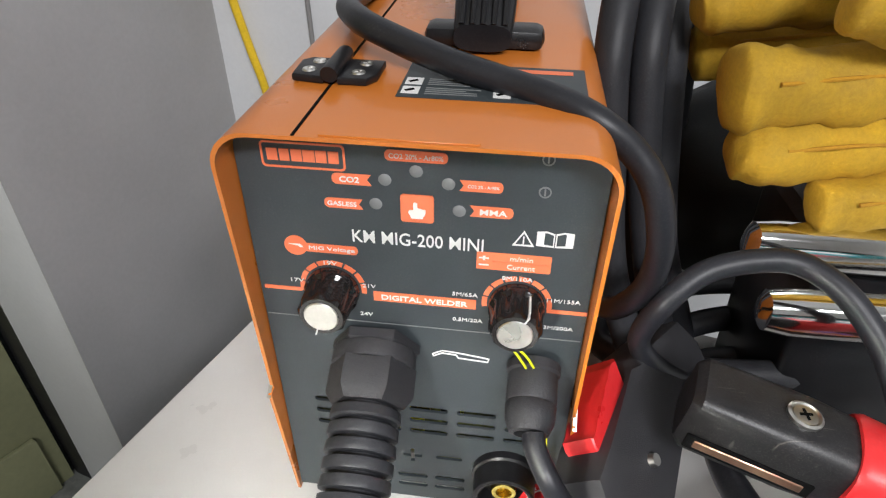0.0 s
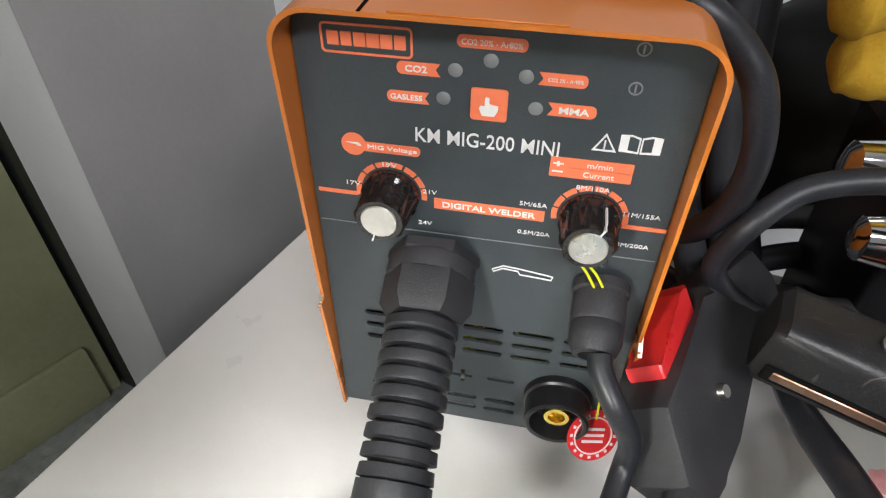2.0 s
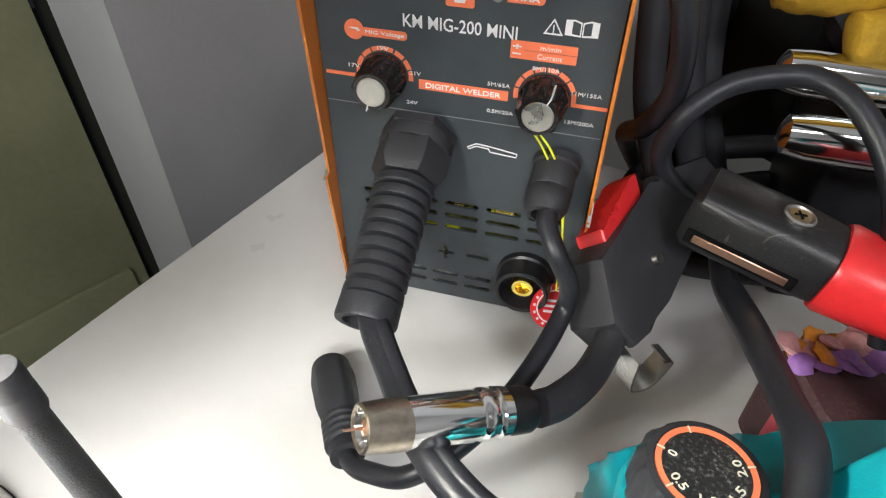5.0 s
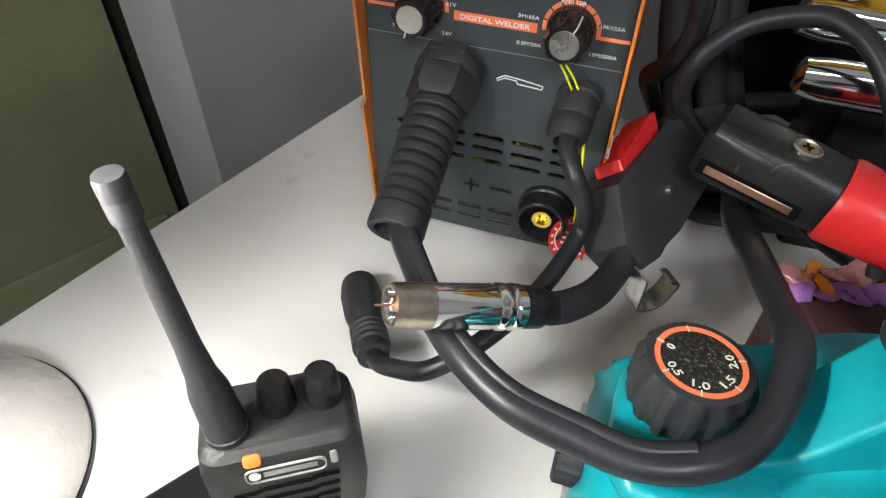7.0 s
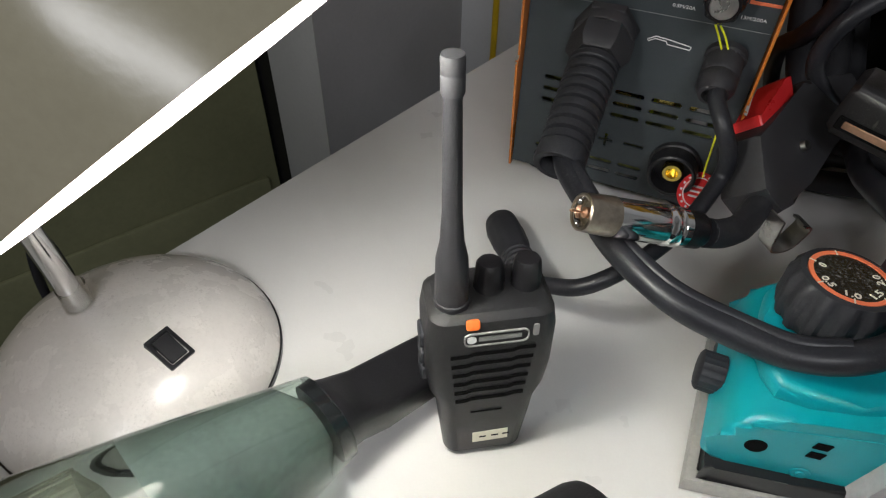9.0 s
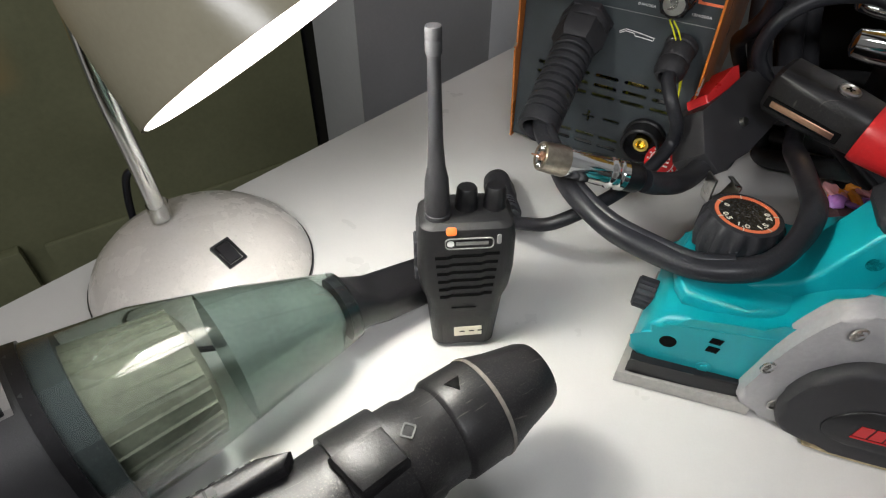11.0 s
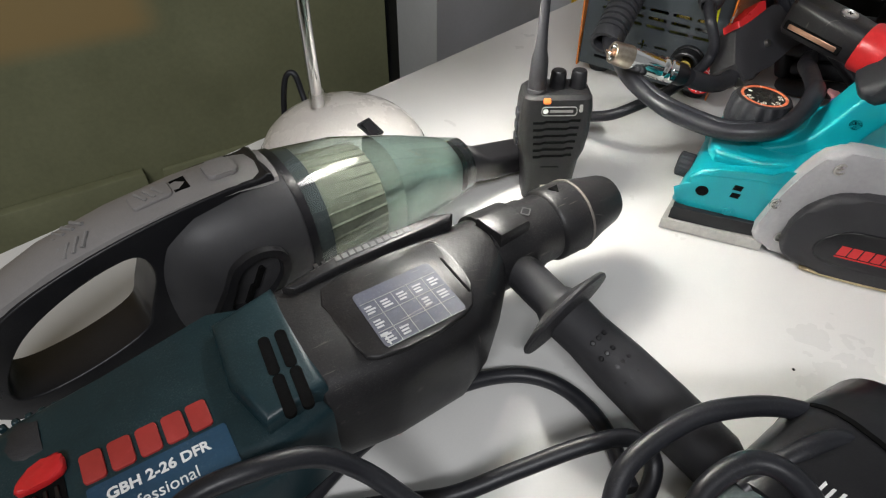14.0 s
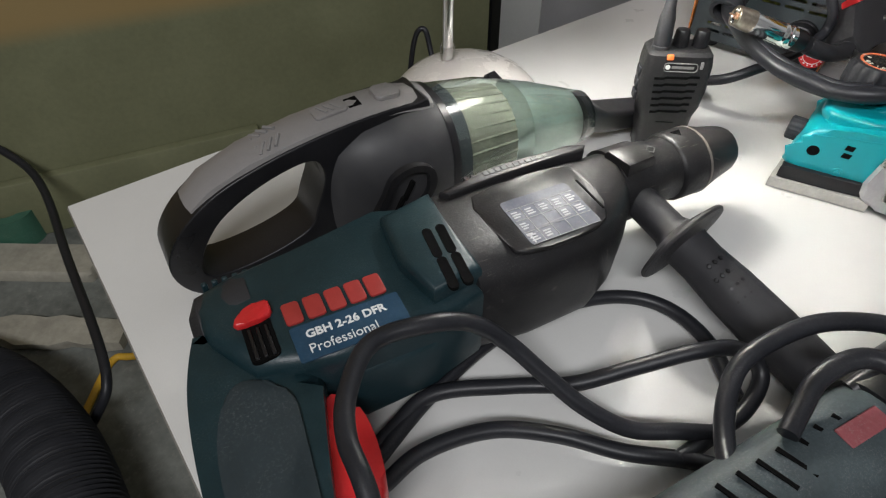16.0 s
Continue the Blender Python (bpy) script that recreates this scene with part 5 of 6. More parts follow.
# side handle
sh0, sh1 = Vector((0.303, -0.024, cx_ - 0.002)), Vector((0.333, -0.175, 0.017))
SHM = axis_to(sh0, sh1)
part("clamp_collar", move(lathe([(0.0245, 0.0), (0.0282, 0.0), (0.0282, 0.026), (0.0245, 0.026)], 36), pose(0.288, 0, cx_ - 0.002, 0, 90, 0)), M_DRILLBLK, DRILL, "black clamp collar")
part("clamp_lug", prism([(0.286, 0.004), (0.312, 0.004), (0.314, -0.016), (0.290, -0.018)], cx_ + 0.012, cx_ + 0.030, 0.003), M_DRILLBLK, DRILL)
SHD = part("side_handle", move(lathe([(0, -0.004), (0.0125, -0.004), (0.0125, 0.028), (0.0150, 0.033), (0.0345, 0.0385), (0.0355, 0.0405), (0.0345, 0.042), (0.0165, 0.044), (0.0160, 0.060), (0.0178, 0.085), (0.0185, 0.120), (0.0180, 0.158), (0.014, 0.168), (0, 0.170)], 40), SHM), M_BLACKROUGH, DRILL, "black side handle with round guard")
for i in range(8):
    for k in range(3):
        a = math.radians(118 + (k - 1) * 16 + (5 if i % 2 else -5))
        rr = 0.0176
        part("grip_dimple", move(lathe([(0, 0.0004), (0.0013, 0.0003), (0.0017, -0.0004)], 8), SHM @ Matrix.Translation((rr * math.cos(a), rr * math.sin(a), 0.066 + i * 0.0095)) @ Vector((math.cos(a), math.sin(a), 0)).to_track_quat("Z", "Y").to_matrix().to_4x4()), M_BLACK, SHD, "small moulded dimple")


# ---- planer ----
PLN = thing("electric_planer", pose(0.1649, -0.2077, 0, 0, 0, 10.5) @ Matrix.Scale(1.035, 4), "teal electric planer with grey and black belt cover", "planer")


def side(outline, y0, y1, bev=0.0, seg=2):
    """A prism whose outline lies in x, z, from y0 to y1."""
    return move(prism(outline, -y1, -y0, bev, seg), pose(0, 0, 0, 90, 0, 0))


def swept(bm):
    """Draws the nose back on its far side."""
    for v in bm.verts:
        v.co.x += max(0.0, (0.065 - v.co.x) / 0.065) * 0.20 * max(0.0, v.co.y)
    return bm


part("front_base", swept(prism([(-0.003, -0.007), (0.078, -0.007), (0.078, 0.092), (-0.003, 0.092)], 0.001, 0.012, 0.0012)), M_CAST, PLN, "grey cast front shoe")
part("rear_base", box(0.090, 0.290, 0.004, 0.092, 0.0, 0.009, 0.001), M_STEEL, PLN, "grey cast rear shoe")
part("base_skirt", swept(prism(smooth_outline([(0.0045, -0.001), (0.0075, -0.004), (0.074, -0.004), (0.078, 0.010), (0.078, 0.088), (0.006, 0.090), (0.0040, 0.060)], 2), 0.0125, 0.0250, 0.0015)), M_BLACK, PLN, "black base skirt")
PB_ = part("body", swept(side(smooth_outline([(0.006, 0.022), (0.0035, 0.040), (0.008, 0.054), (0.020, 0.064), (0.045, 0.069), (0.075, 0.073), (0.098, 0.088), (0.130, 0.096), (0.200, 0.096), (0.275, 0.088), (0.290, 0.060), (0.285, 0.020), (0.200, 0.014), (0.078, 0.020)], 3), 0.0, 0.090, 0.005, 3)), M_TEAL, PLN, "teal moulded body")
part("nose_top", swept(prism(smooth_outline([(0.020, 0.012), (0.070, 0.010), (0.086, 0.030), (0.086, 0.074), (0.060, 0.084), (0.018, 0.080), (0.010, 0.050)], 3), 0.062, 0.0755, 0.005, 3)), M_TEAL, PB_)
HO = [(0.052, 0.070), (0.080, 0.088), (0.094, 0.112), (0.106, 0.134), (0.126, 0.150), (0.165, 0.157), (0.230, 0.153), (0.270, 0.138), (0.288, 0.105), (0.285, 0.070), (0.150, 0.062)]
HH = [(0.118, 0.090), (0.124, 0.112), (0.138, 0.127), (0.170, 0.132), (0.225, 0.129), (0.254, 0.115), (0.262, 0.096), (0.240, 0.084), (0.160, 0.084)]
part("handle_arch", move(ring_handle(HO, HH, 0.017), pose(0, 0.044, 0)), M_TEAL, PLN, "teal handle arch")
GO = [(0.098, 0.136), (0.124, 0.1535), (0.165, 0.1605), (0.232, 0.1565), (0.272, 0.1410), (0.266, 0.130), (0.228, 0.1405), (0.168, 0.1450), (0.134, 0.1395), (0.112, 0.124)]
part("grip_pad", side(smooth_outline(GO, 3), 0.0255, 0.0625, 0.007, 3), M_RUBBER, PLN, "dark grey rubber grip")
for (x, z, r, y) in ((0.0205, 0.0430, 0.0052, 0.0), (0.1070, 0.1100, 0.0050, 0.0275)):
    part("screw_well", move(lathe([(0, 0.0002), (r * 0.9, 0.0002), (r, -0.0006)], 20), pose(x, y - 0.0003, z, 90, 0, 0)), M_DEEP, PLN)
for z in (0.0455, 0.0530):
    part("body_slot", side([(0.0415, z - 0.002), (0.0480, z - 0.0024), (0.0490, z + 0.0022), (0.0425, z + 0.0024)], -0.0006, 0.002), M_DEEP, PLN)
part("body_screw", move(lathe([(0, 0.0012), (0.0020, 0.0012), (0.0022, 0.0004), (0.0042, 0.0004), (0.0046, 0)], 18), pose(0.0450, -0.0002, 0.0285, 90, 0, 0)), M_TEAL, PLN)
part("body_crease", side([(0.014, 0.0572), (0.075, 0.0655), (0.075, 0.0660), (0.014, 0.0577)], -0.0004, 0.001), M_TEAL, PLN)
part("guide_knob", move(lathe([(0, 0.014), (0.0088, 0.0138), (0.0105, 0.0125), (0.0105, 0.001), (0, 0.001)], 40, lambda a, h: 1 + 0.03 * (1 if math.cos(20 * a) > 0 else -1)), pose(0.0125, 0.042, 0.035, 0, -90, -10)), M_RUBBER, PLN, "black knurled guide knob")
# depth dial
dm = pose(0.0450, 0.0540, 0.0640, -4, 2, 3)
DL = part("depth_dial", move(lathe([(0, 0.0), (0.0150, 0.0), (0.0165, 0.010), (0.0215, 0.013), (0.0235, 0.020), (0.0232, 0.034), (0.0210, 0.0395), (0.0185, 0.0402), (0.0182, 0.0392), (0, 0.0392)], 84, lambda a, h: 1 + (0.045 * (1 if math.cos(14 * a) > -0.3 else -1) if 0.012 < h < 0.0385 else 0)), dm), M_RUBBER, PLN, "black ribbed depth dial")
part("dial_face", move(lathe([(0, 0.0397), (0.0160, 0.0397), (0.0160, 0.0390)], 48), dm), mat("dial_face_black", (0.012, 0.013, 0.012), 0.25, dust=0.6), DL)
part("dial_ring", move(lathe([(0.0158, 0.0390), (0.0158, 0.0402), (0.0180, 0.0402), (0.0180, 0.0390)], 60), dm), M_PRINT, DL, "red-orange ring")
for text, a in (("0", 150), ("0.5", 205), ("1.0", 258), ("1.5", 312), ("2.0", 6)):
    r_ = 0.0122
    part("dial_number", move(words(text, 0.0022 * len(text), 0.0034, 0.01, 0.0003), dm @ pose(r_ * math.cos(radians(a)), r_ * math.sin(radians(a)), 0.0397, 0, 0, a + 90)), M_PAPER, DL, "cream numeral")
for a in (96, 150, 205, 258, 312, 6):
    part("dial_tick", move(box(0.0152, 0.0182, -0.0003, 0.0003, 0.0400, 0.0404), dm @ pose(0, 0, 0, 0, 0, a)), M_PAPER, DL)
# belt cover, outline in world x, z turned into the planer's own x
cov = [(0.190, 0.018), (0.1925, 0.040), (0.200, 0.072), (0.213, 0.100), (0.226, 0.108), (0.262, 0.107), (0.320, 0.100), (0.372, 0.080), (0.384, 0.045), (0.360, 0.010), (0.260, 0.006), (0.206, 0.008)]
CV = part("belt_cover", side(smooth_outline([(x - 0.123, z) for x, z in cov], 3), -0.010, 0.006, 0.005, 3), mat("silver_grey_plastic", (0.36, 0.355, 0.36), 0.38, vary=0.1, dust=0.3, dustcol=(0.2, 0.19, 0.18)), PLN, "silver grey belt cover")
blk = [(0.2095, 0.022), (0.2120, 0.050), (0.226, 0.072), (0.248, 0.080), (0.300, 0.081), (0.355, 0.070), (0.372, 0.040), (0.350, 0.009), (0.290, 0.0045), (0.228, 0.0065)]
CB = part("cover_cap", side(smooth_outline([(x - 0.123, z) for x, z in blk], 3), -0.020, -0.008, 0.005, 3), M_BLACKROUGH, PLN, "scuffed black cover cap")
part("cap_field", side(smooth_outline([(0.108, 0.030), (0.118, 0.046), (0.135, 0.052), (0.190, 0.050), (0.205, 0.036), (0.196, 0.020), (0.125, 0.017)], 3), -0.0212, -0.019, 0.001), M_BLACK, CB)
for i in range(6):
    x = 0.1245 + i * 0.0078
    part("brand_block", side([(x, 0.0285), (x + 0.0066, 0.0285), (x + 0.0078, 0.0375), (x + 0.0012, 0.0375)], -0.0218, -0.0208), M_RED, CB, "red brand shape")
part("brand_block", side([(0.1240, 0.0262), (0.1720, 0.0262), (0.1722, 0.0272), (0.1242, 0.0272)], -0.0218, -0.0208), M_RED, CB, "red brand underline")
for (x, z) in ((0.0725, 0.054), (0.1010, 0.0945), (0.0865, 0.0235), (0.150, 0.0925)):
    part("cover_screw", move(join(lathe([(0.0048, 0.0), (0.0048, 0.0010), (0.0036, 0.0011), (0.0034, -0.0004), (0, -0.0003)], 20), box(-0.0022, 0.0022, -0.0005, 0.0005, 0, 0.0007), box(-0.0005, 0.0005, -0.0022, 0.0022, 0, 0.0007)), pose(x, -0.0102, z, 90, 0, 20)), M_STEEL, PLN, "dark cross-head screw")
part("edge_dust", side(smooth_outline([(0.108, 0.0035), (0.130, 0.0060), (0.190, 0.0055), (0.200, 0.0030), (0.150, 0.0015)], 2), -0.0195, -0.012, 0.001), mat("wood_dust", (0.42, 0.34, 0.20), 1.0, vary=0.4, bump=1.0), PLN, "caked wood dust")


# ---- paint-smeared block behind the planer ----
BLK = thing("paint_block", spot(-0.0250, -0.0479, 0, 9.73, 1.05) @ pose(0.304, -0.050, 0, 0, 0, 8), "dark maroon block smeared with orange, pink and purple paint", "paint block")
part("block", slab([(0.0, 0.040, -0.028, 0.028, 0.008), (0.055, 0.041, -0.029, 0.029, 0.009), (0.066, 0.036, -0.024, 0.024, 0.009)], 4), mat("maroon_card", (0.075, 0.035, 0.04), 0.55, vary=0.3, dust=0.3), BLK)
PM = [mat("paint_orange", (0.85, 0.33, 0.03), 0.4, vary=0.2), mat("paint_purple", (0.42, 0.20, 0.60), 0.4, vary=0.2), mat("paint_pink", (0.85, 0.42, 0.42), 0.4, vary=0.2), mat("paint_red", (0.70, 0.10, 0.13), 0.4, vary=0.2)]
for i in range(44):
    x, y = random.uniform(-0.036, 0.034), random.uniform(0.010, 0.028)
    bm = bmesh.new()
    bmesh.ops.create_icosphere(bm, subdivisions=2, radius=1.0)
    k = random.uniform(0.0045, 0.0085)
    for v in bm.verts:
        v.co = v.co * (k * (1 + 0.35 * noise.noise(v.co * 1.7 + Vector((i * 3.1, 0, 0)))))
        v.co.z *= 0.32
    part("paint_smear", move(bm, pose(x, y, 0.066 + random.uniform(-0.002, 0.003), random.uniform(-25, 25), random.uniform(-25, 25), random.uniform(0, 180))), PM[1] if y < 0.016 else PM[random.choice((0, 0, 2, 2))], BLK)
part("red_flap", prism([(-0.046, -0.03), (-0.034, -0.036), (-0.036, 0.01), (-0.046, 0.0)], 0.0, 0.045, 0.003), PM[3], BLK, "pinkish red edge")

# ---- cables, gloves and clamps beside the welder ----
def cable(name, pts, r, label, material=None, category="cable", n=14, zone=HERE):
    b = Vector((pts[0][0], pts[0][1], 0))
    t_ = thing(name, zone @ Matrix.Translation(b), label, category)
    part("sheath", tube([Vector(p) - b for p in pts], r, n, 8), material or M_CABLE, t_)
    return t_


cable("supply_cable", [(0.045, 0.385, 0.02), (0.040, 0.380, 0.16), (0.028, 0.345, 0.258), (0.012, 0.22, 0.257), (0.012, 0.125, 0.266), (0.028, 0.078, 0.270), (0.049, 0.060, 0.267), (0.074, 0.048, 0.262), (0.0975, 0.040, 0.258), (0.119, 0.030, 0.2555), (0.137, 0.022, 0.250), (0.152, 0.020, 0.239),
      (0.163, 0.017, 0.224), (0.171, 0.020, 0.196), (0.173, 0.033, 0.163), (0.164, 0.045, 0.138), (0.157, 0.075, 0.115), (0.165, 0.13, 0.07), (0.18, 0.19, 0.015)], 0.0062, "thick black cable draped over the welder top")
cable("earth_cable", [(0.300, -0.030, 0.085), (0.292, -0.012, 0.130), (0.283, 0.010, 0.160), (0.268, 0.030, 0.180), (0.252, 0.045, 0.187), (0.234, 0.050, 0.186), (0.209, 0.050, 0.178), (0.190, 0.043, 0.162), (0.185, 0.050, 0.132), (0.198, 0.056, 0.109), (0.222, 0.063, 0.088), (0.255, 0.070, 0.070), (0.31, 0.06, 0.03), (0.36, 0.05, 0.012)], 0.0060, "grey-black cable looping above the clamps", zone=spot(0.003, -0.030, 0.004, 4.5, 0.955))
for i, (x, y, dx, top) in enumerate(((0.168, 0.16, 0.010, 0.30), (0.190, 0.17, 0.014, 0.29), (0.206, 0.19, 0.010, 0.27), (0.180, 0.21, 0.02, 0.31))):
    tagged(cable("hanging_cable", [(x + 0.05, y - 0.01, 0.014), (x + 0.035, y - 0.02, 0.06), (x + dx, y - 0.015, 0.13), (x, y, 0.20), (x - 0.006, y + 0.01, 0.26), (x + 0.004, y + 0.05, top), (x + 0.03, y + 0.11, top - 0.04), (x + 0.05, y + 0.15, 0.12), (x + 0.05, y + 0.16, 0.014)], 0.0105, "thick dull black cable hanging beside the welder", M_RUBBER, zone=spot(0.004, -0.040, 0, 2, 0.95)), group="cables beside the welder")
for i, (x, y, r0) in enumerate(((0.27, 0.13, 0.055), (0.285, 0.15, 0.07), (0.265, 0.16, 0.085))):
    pts = [(x + r0 * math.cos(a * 0.62), y + 0.6 * r0 * math.sin(a * 0.62), 0.013 + 0.018 * i + 0.012 * math.sin(a)) for a in range(10)]
    tagged(cable("coiled_cable", pts, 0.0095, "dusty thick black cable coil on the table", M_RUBBER, zone=AROUND), group="coiled cables")
BAG = thing("tool_bag", AROUND @ pose(0.36, 0.33, 0), "dark slumped tool bag behind the clamps", "bag")
bm = bmesh.new()
bmesh.ops.create_icosphere(bm, subdivisions=4, radius=1.0)
for v in bm.verts:
    q = 1 + 0.14 * noise.noise(v.co * 2.2) + 0.04 * noise.noise(v.co * 7)
    v.co = Vector((v.co.x * 0.15 * q, v.co.y * 0.085 * q, 0.085 + max(-0.085, v.co.z * 0.105 * q)))
part("bag_body", bm, mat("black_canvas", (0.014, 0.016, 0.017), 0.8, vary=0.3, grain=900, bump=0.5), BAG)
part("zip_pull", move(join(lathe([(0.0035, -0.001), (0.0055, -0.001), (0.0055, 0.001), (0.0035, 0.001)], 16), box(0.005, 0.016, -0.0015, 0.0015, -0.0008, 0.0008)), pose(0.300 - 0.33, 0.200 - 0.28, 0.062, 60, 0, -20)), M_STEEL, BAG, "steel zip pull")


def chrome_grip(m, length, label):
    t_ = thing("clamp_handle", BESIDE @ m, label, "clamp", "chrome clamp handles")
    part("handle_shell", loft([(0.0, 0, 0, 0.004, 0.006, 2.2), (0.003, 0, 0, 0.0095, 0.0105, 2.4), (0.015, 0, 0, 0.0110, 0.0120, 2.6), (length * 0.6, 0, 0.002, 0.0115, 0.0125, 2.6), (length, 0, 0.004, 0.0105, 0.0115, 2.4)], 32), M_CHROME, t_)
    part("handle_slot", box(0.02, length, -0.0035, 0.0035, -0.0130, -0.0112), M_DEEP, t_)
    return t_


chrome_grip(pose(0.2405, 0.056, 0.1375, 0, 2, -3), 0.15, "shiny chrome clamp handle over black cables")
chrome_grip(pose(0.236, 0.082, 0.162, 0, 6, 2), 0.15, "shiny chrome clamp handle resting on cables")


def glove(m, fingers, label):
    t_ = thing("work_glove", spot(0.002, -0.0150, 0.006, 1.8, 0.99) @ m, label, "glove", "yellow work gloves")
    for (pts, r) in fingers:
        bm = tube(pts, lambda t, r=r: r * (0.30 + 0.70 * min(1, (t / 0.10)) ** 0.5) * (1.0 + 0.06 * math.sin(t * 17 + r * 900) + 0.04 * math.sin(t * 41)), 24, 12)
        for v in bm.verts:
            v.co += Vector((noise.noise(v.co * 38), noise.noise(v.co * 38 + Vector((7, 3, 1))), noise.noise(v.co * 38 + Vector((2, 9, 4))))) * 0.0042
            v.co.z += 0.0016 * noise.noise(v.co * 120) - 0.0012 * abs(math.sin(v.co.x * 150 + 3 * noise.noise(v.co * 30)))
        f = part("finger", bm, M_GLOVE, t_)
        part("seam", tube([Vector(p) + Vector((0.004, -r * 0.90, r * 0.38 + 0.001 * math.sin(i * 2.0))) for i, p in enumerate(pts[1:])], 0.0011, 6), mat("glove_seam", (0.40, 0.20, 0.01), 0.9), f, "stitched seam")
    return t_


glove(pose(0.205, 0.10, 0.0), [([(0.000, 0.0, 0.238), (0.015, 0.002, 0.239), (0.06, 0.010, 0.241), (0.12, 0.02, 0.243), (0.19, 0.03, 0.243)], 0.0195),
                               ([(0.012, 0.0, 0.207), (0.028, 0.0, 0.207), (0.07, 0.006, 0.209), (0.13, 0.014, 0.209), (0.19, 0.02, 0.212)], 0.0175),
                               ([(0.052, -0.012, 0.184), (0.066, -0.012, 0.186), (0.10, -0.008, 0.190), (0.15, 0.0, 0.200), (0.19, 0.01, 0.21)], 0.0135)], "yellow leather work glove with dark specks")
glove(pose(0.205, 0.145, 0.0), [([(-0.012, 0.0, 0.268), (0.004, 0.0, 0.269), (0.05, 0.01, 0.273), (0.12, 0.02, 0.28), (0.19, 0.03, 0.29)], 0.018),
                                ([(0.000, 0.035, 0.235), (0.02, 0.035, 0.235), (0.08, 0.04, 0.24), (0.19, 0.045, 0.25)], 0.018)], "shaded yellow leather work glove beneath another")
glove(pose(0.245, 0.085, 0.0), [([(-0.006, 0.0, 0.287), (0.010, 0.0, 0.284), (0.04, 0.006, 0.276), (0.09, 0.01, 0.272), (0.15, 0.02, 0.272)], 0.0165),
                                ([(0.0, 0.03, 0.305), (0.02, 0.03, 0.304), (0.09, 0.03, 0.30), (0.15, 0.03, 0.30)], 0.018)], "bright yellow leather work glove on top of the pile")
STACK = thing("storage_box", AROUND @ pose(0.345, 0.150, 0), "dark plastic box under the gloves", "box")
part("box_body", slab([(0.0, 0.062, -0.045, 0.05, 0.006), (0.155, 0.066, -0.048, 0.054, 0.006), (0.160, 0.064, -0.046, 0.052, 0.006)], 4), M_BLACK, STACK)
part("box_lid", slab([(0.160, 0.068, -0.050, 0.056, 0.006), (0.172, 0.068, -0.050, 0.056, 0.006), (0.178, 0.062, -0.045, 0.050, 0.006)], 4), M_BLACKROUGH, STACK)

# cables on the wall behind
cable("yellow_wire", [(-0.240, 0.4935, 0.24), (-0.227, 0.4935, 0.165), (-0.216, 0.4935, 0.11), (-0.205, 0.4935, 0.056), (-0.198, 0.4935, -0.05), (-0.196, 0.4935, -0.41)], 0.0050, "yellow wire running down the pale wall", mat("yellow_wire_sheath", (0.75, 0.50, 0.02), 0.4))
cable("grey_wire", [(-0.143, 0.4965, 0.30), (-0.141, 0.4965, 0.169), (-0.140, 0.4965, 0.05), (-0.140, 0.4965, -0.41)], 0.0028, "thin grey wire on the pale wall", M_GREYPL)

# ---- cord and grinder in front ----
cable("drill_cord", [(0.050, -0.710, 0.010), (0.020, -0.665, 0.050), (-0.0165, -0.625, 0.085), (-0.0415, -0.6045, 0.089), (-0.054, -0.5835, 0.090), (-0.058, -0.5545, 0.090), (-0.0375, -0.530, 0.089), (-0.020, -0.512, 0.078), (-0.001, -0.504, 0.061), (0.023, -0.504, 0.045), (0.049, -0.504, 0.03), (0.076, -0.498, 0.018), (0.102, -0.485, 0.016), (0.122, -0.474, 0.012)], 0.0051, "black rubber power cord arching over the table", zone=FRONT)
cable("power_cord", [(-0.080, -0.650, 0.012), (-0.043, -0.600, 0.012), (-0.027, -0.563, 0.014), (0.002, -0.533, 0.014), (0.038, -0.517, 0.012), (0.076, -0.509, 0.010), (0.112, -0.497, 0.010), (0.150, -0.490, 0.010)], 0.0051, "black rubber power cord lying on the table", zone=FRONT)
cable("power_cord", [(-0.060, -0.600, 0.006), (-0.052, -0.555, 0.006), (-0.040, -0.524, 0.010), (0.002, -0.498, 0.012), (0.036, -0.482, 0.016), (0.068, -0.459, 0.025), (0.099, -0.438, 0.035), (0.122, -0.425, 0.034), (0.137, -0.430, 0.024), (0.134, -0.452, 0.014), (0.118, -0.478, 0.010), (0.105, -0.500, 0.010)], 0.0051, "black rubber power cord twisting on the table", zone=FRONT)
cable("power_cord", [(-0.052, -0.586, 0.006), (-0.042, -0.522, 0.006), (-0.022, -0.461, 0.006), (0.011, -0.414, 0.006), (0.045, -0.389, 0.006), (0.077, -0.386, 0.006), (0.107, -0.404, 0.006), (0.13, -0.44, 0.006)], 0.0051, "black rubber power cord passing under the drill", zone=FRONT)
cable("grinder_cord", [(0.128, -0.540, 0.060), (0.119, -0.506, 0.052), (0.115, -0.478, 0.056), (0.119, -0.457, 0.065), (0.141, -0.430, 0.072), (0.163, -0.415, 0.074), (0.192, -0.401, 0.068), (0.225, -0.395, 0.055), (0.265, -0.405, 0.03), (0.30, -0.42, 0.012)], 0.0054, "black cord looped over the grinder", zone=FRONT)
cable("grinder_cord", [(0.142, -0.500, 0.070), (0.145, -0.486, 0.074), (0.150, -0.468, 0.082), (0.166, -0.452, 0.088), (0.185, -0.452, 0.086), (0.205, -0.462, 0.07), (0.24, -0.48, 0.03), (0.28, -0.49, 0.012)], 0.0054, "black cord looped over the grinder", zone=FRONT)
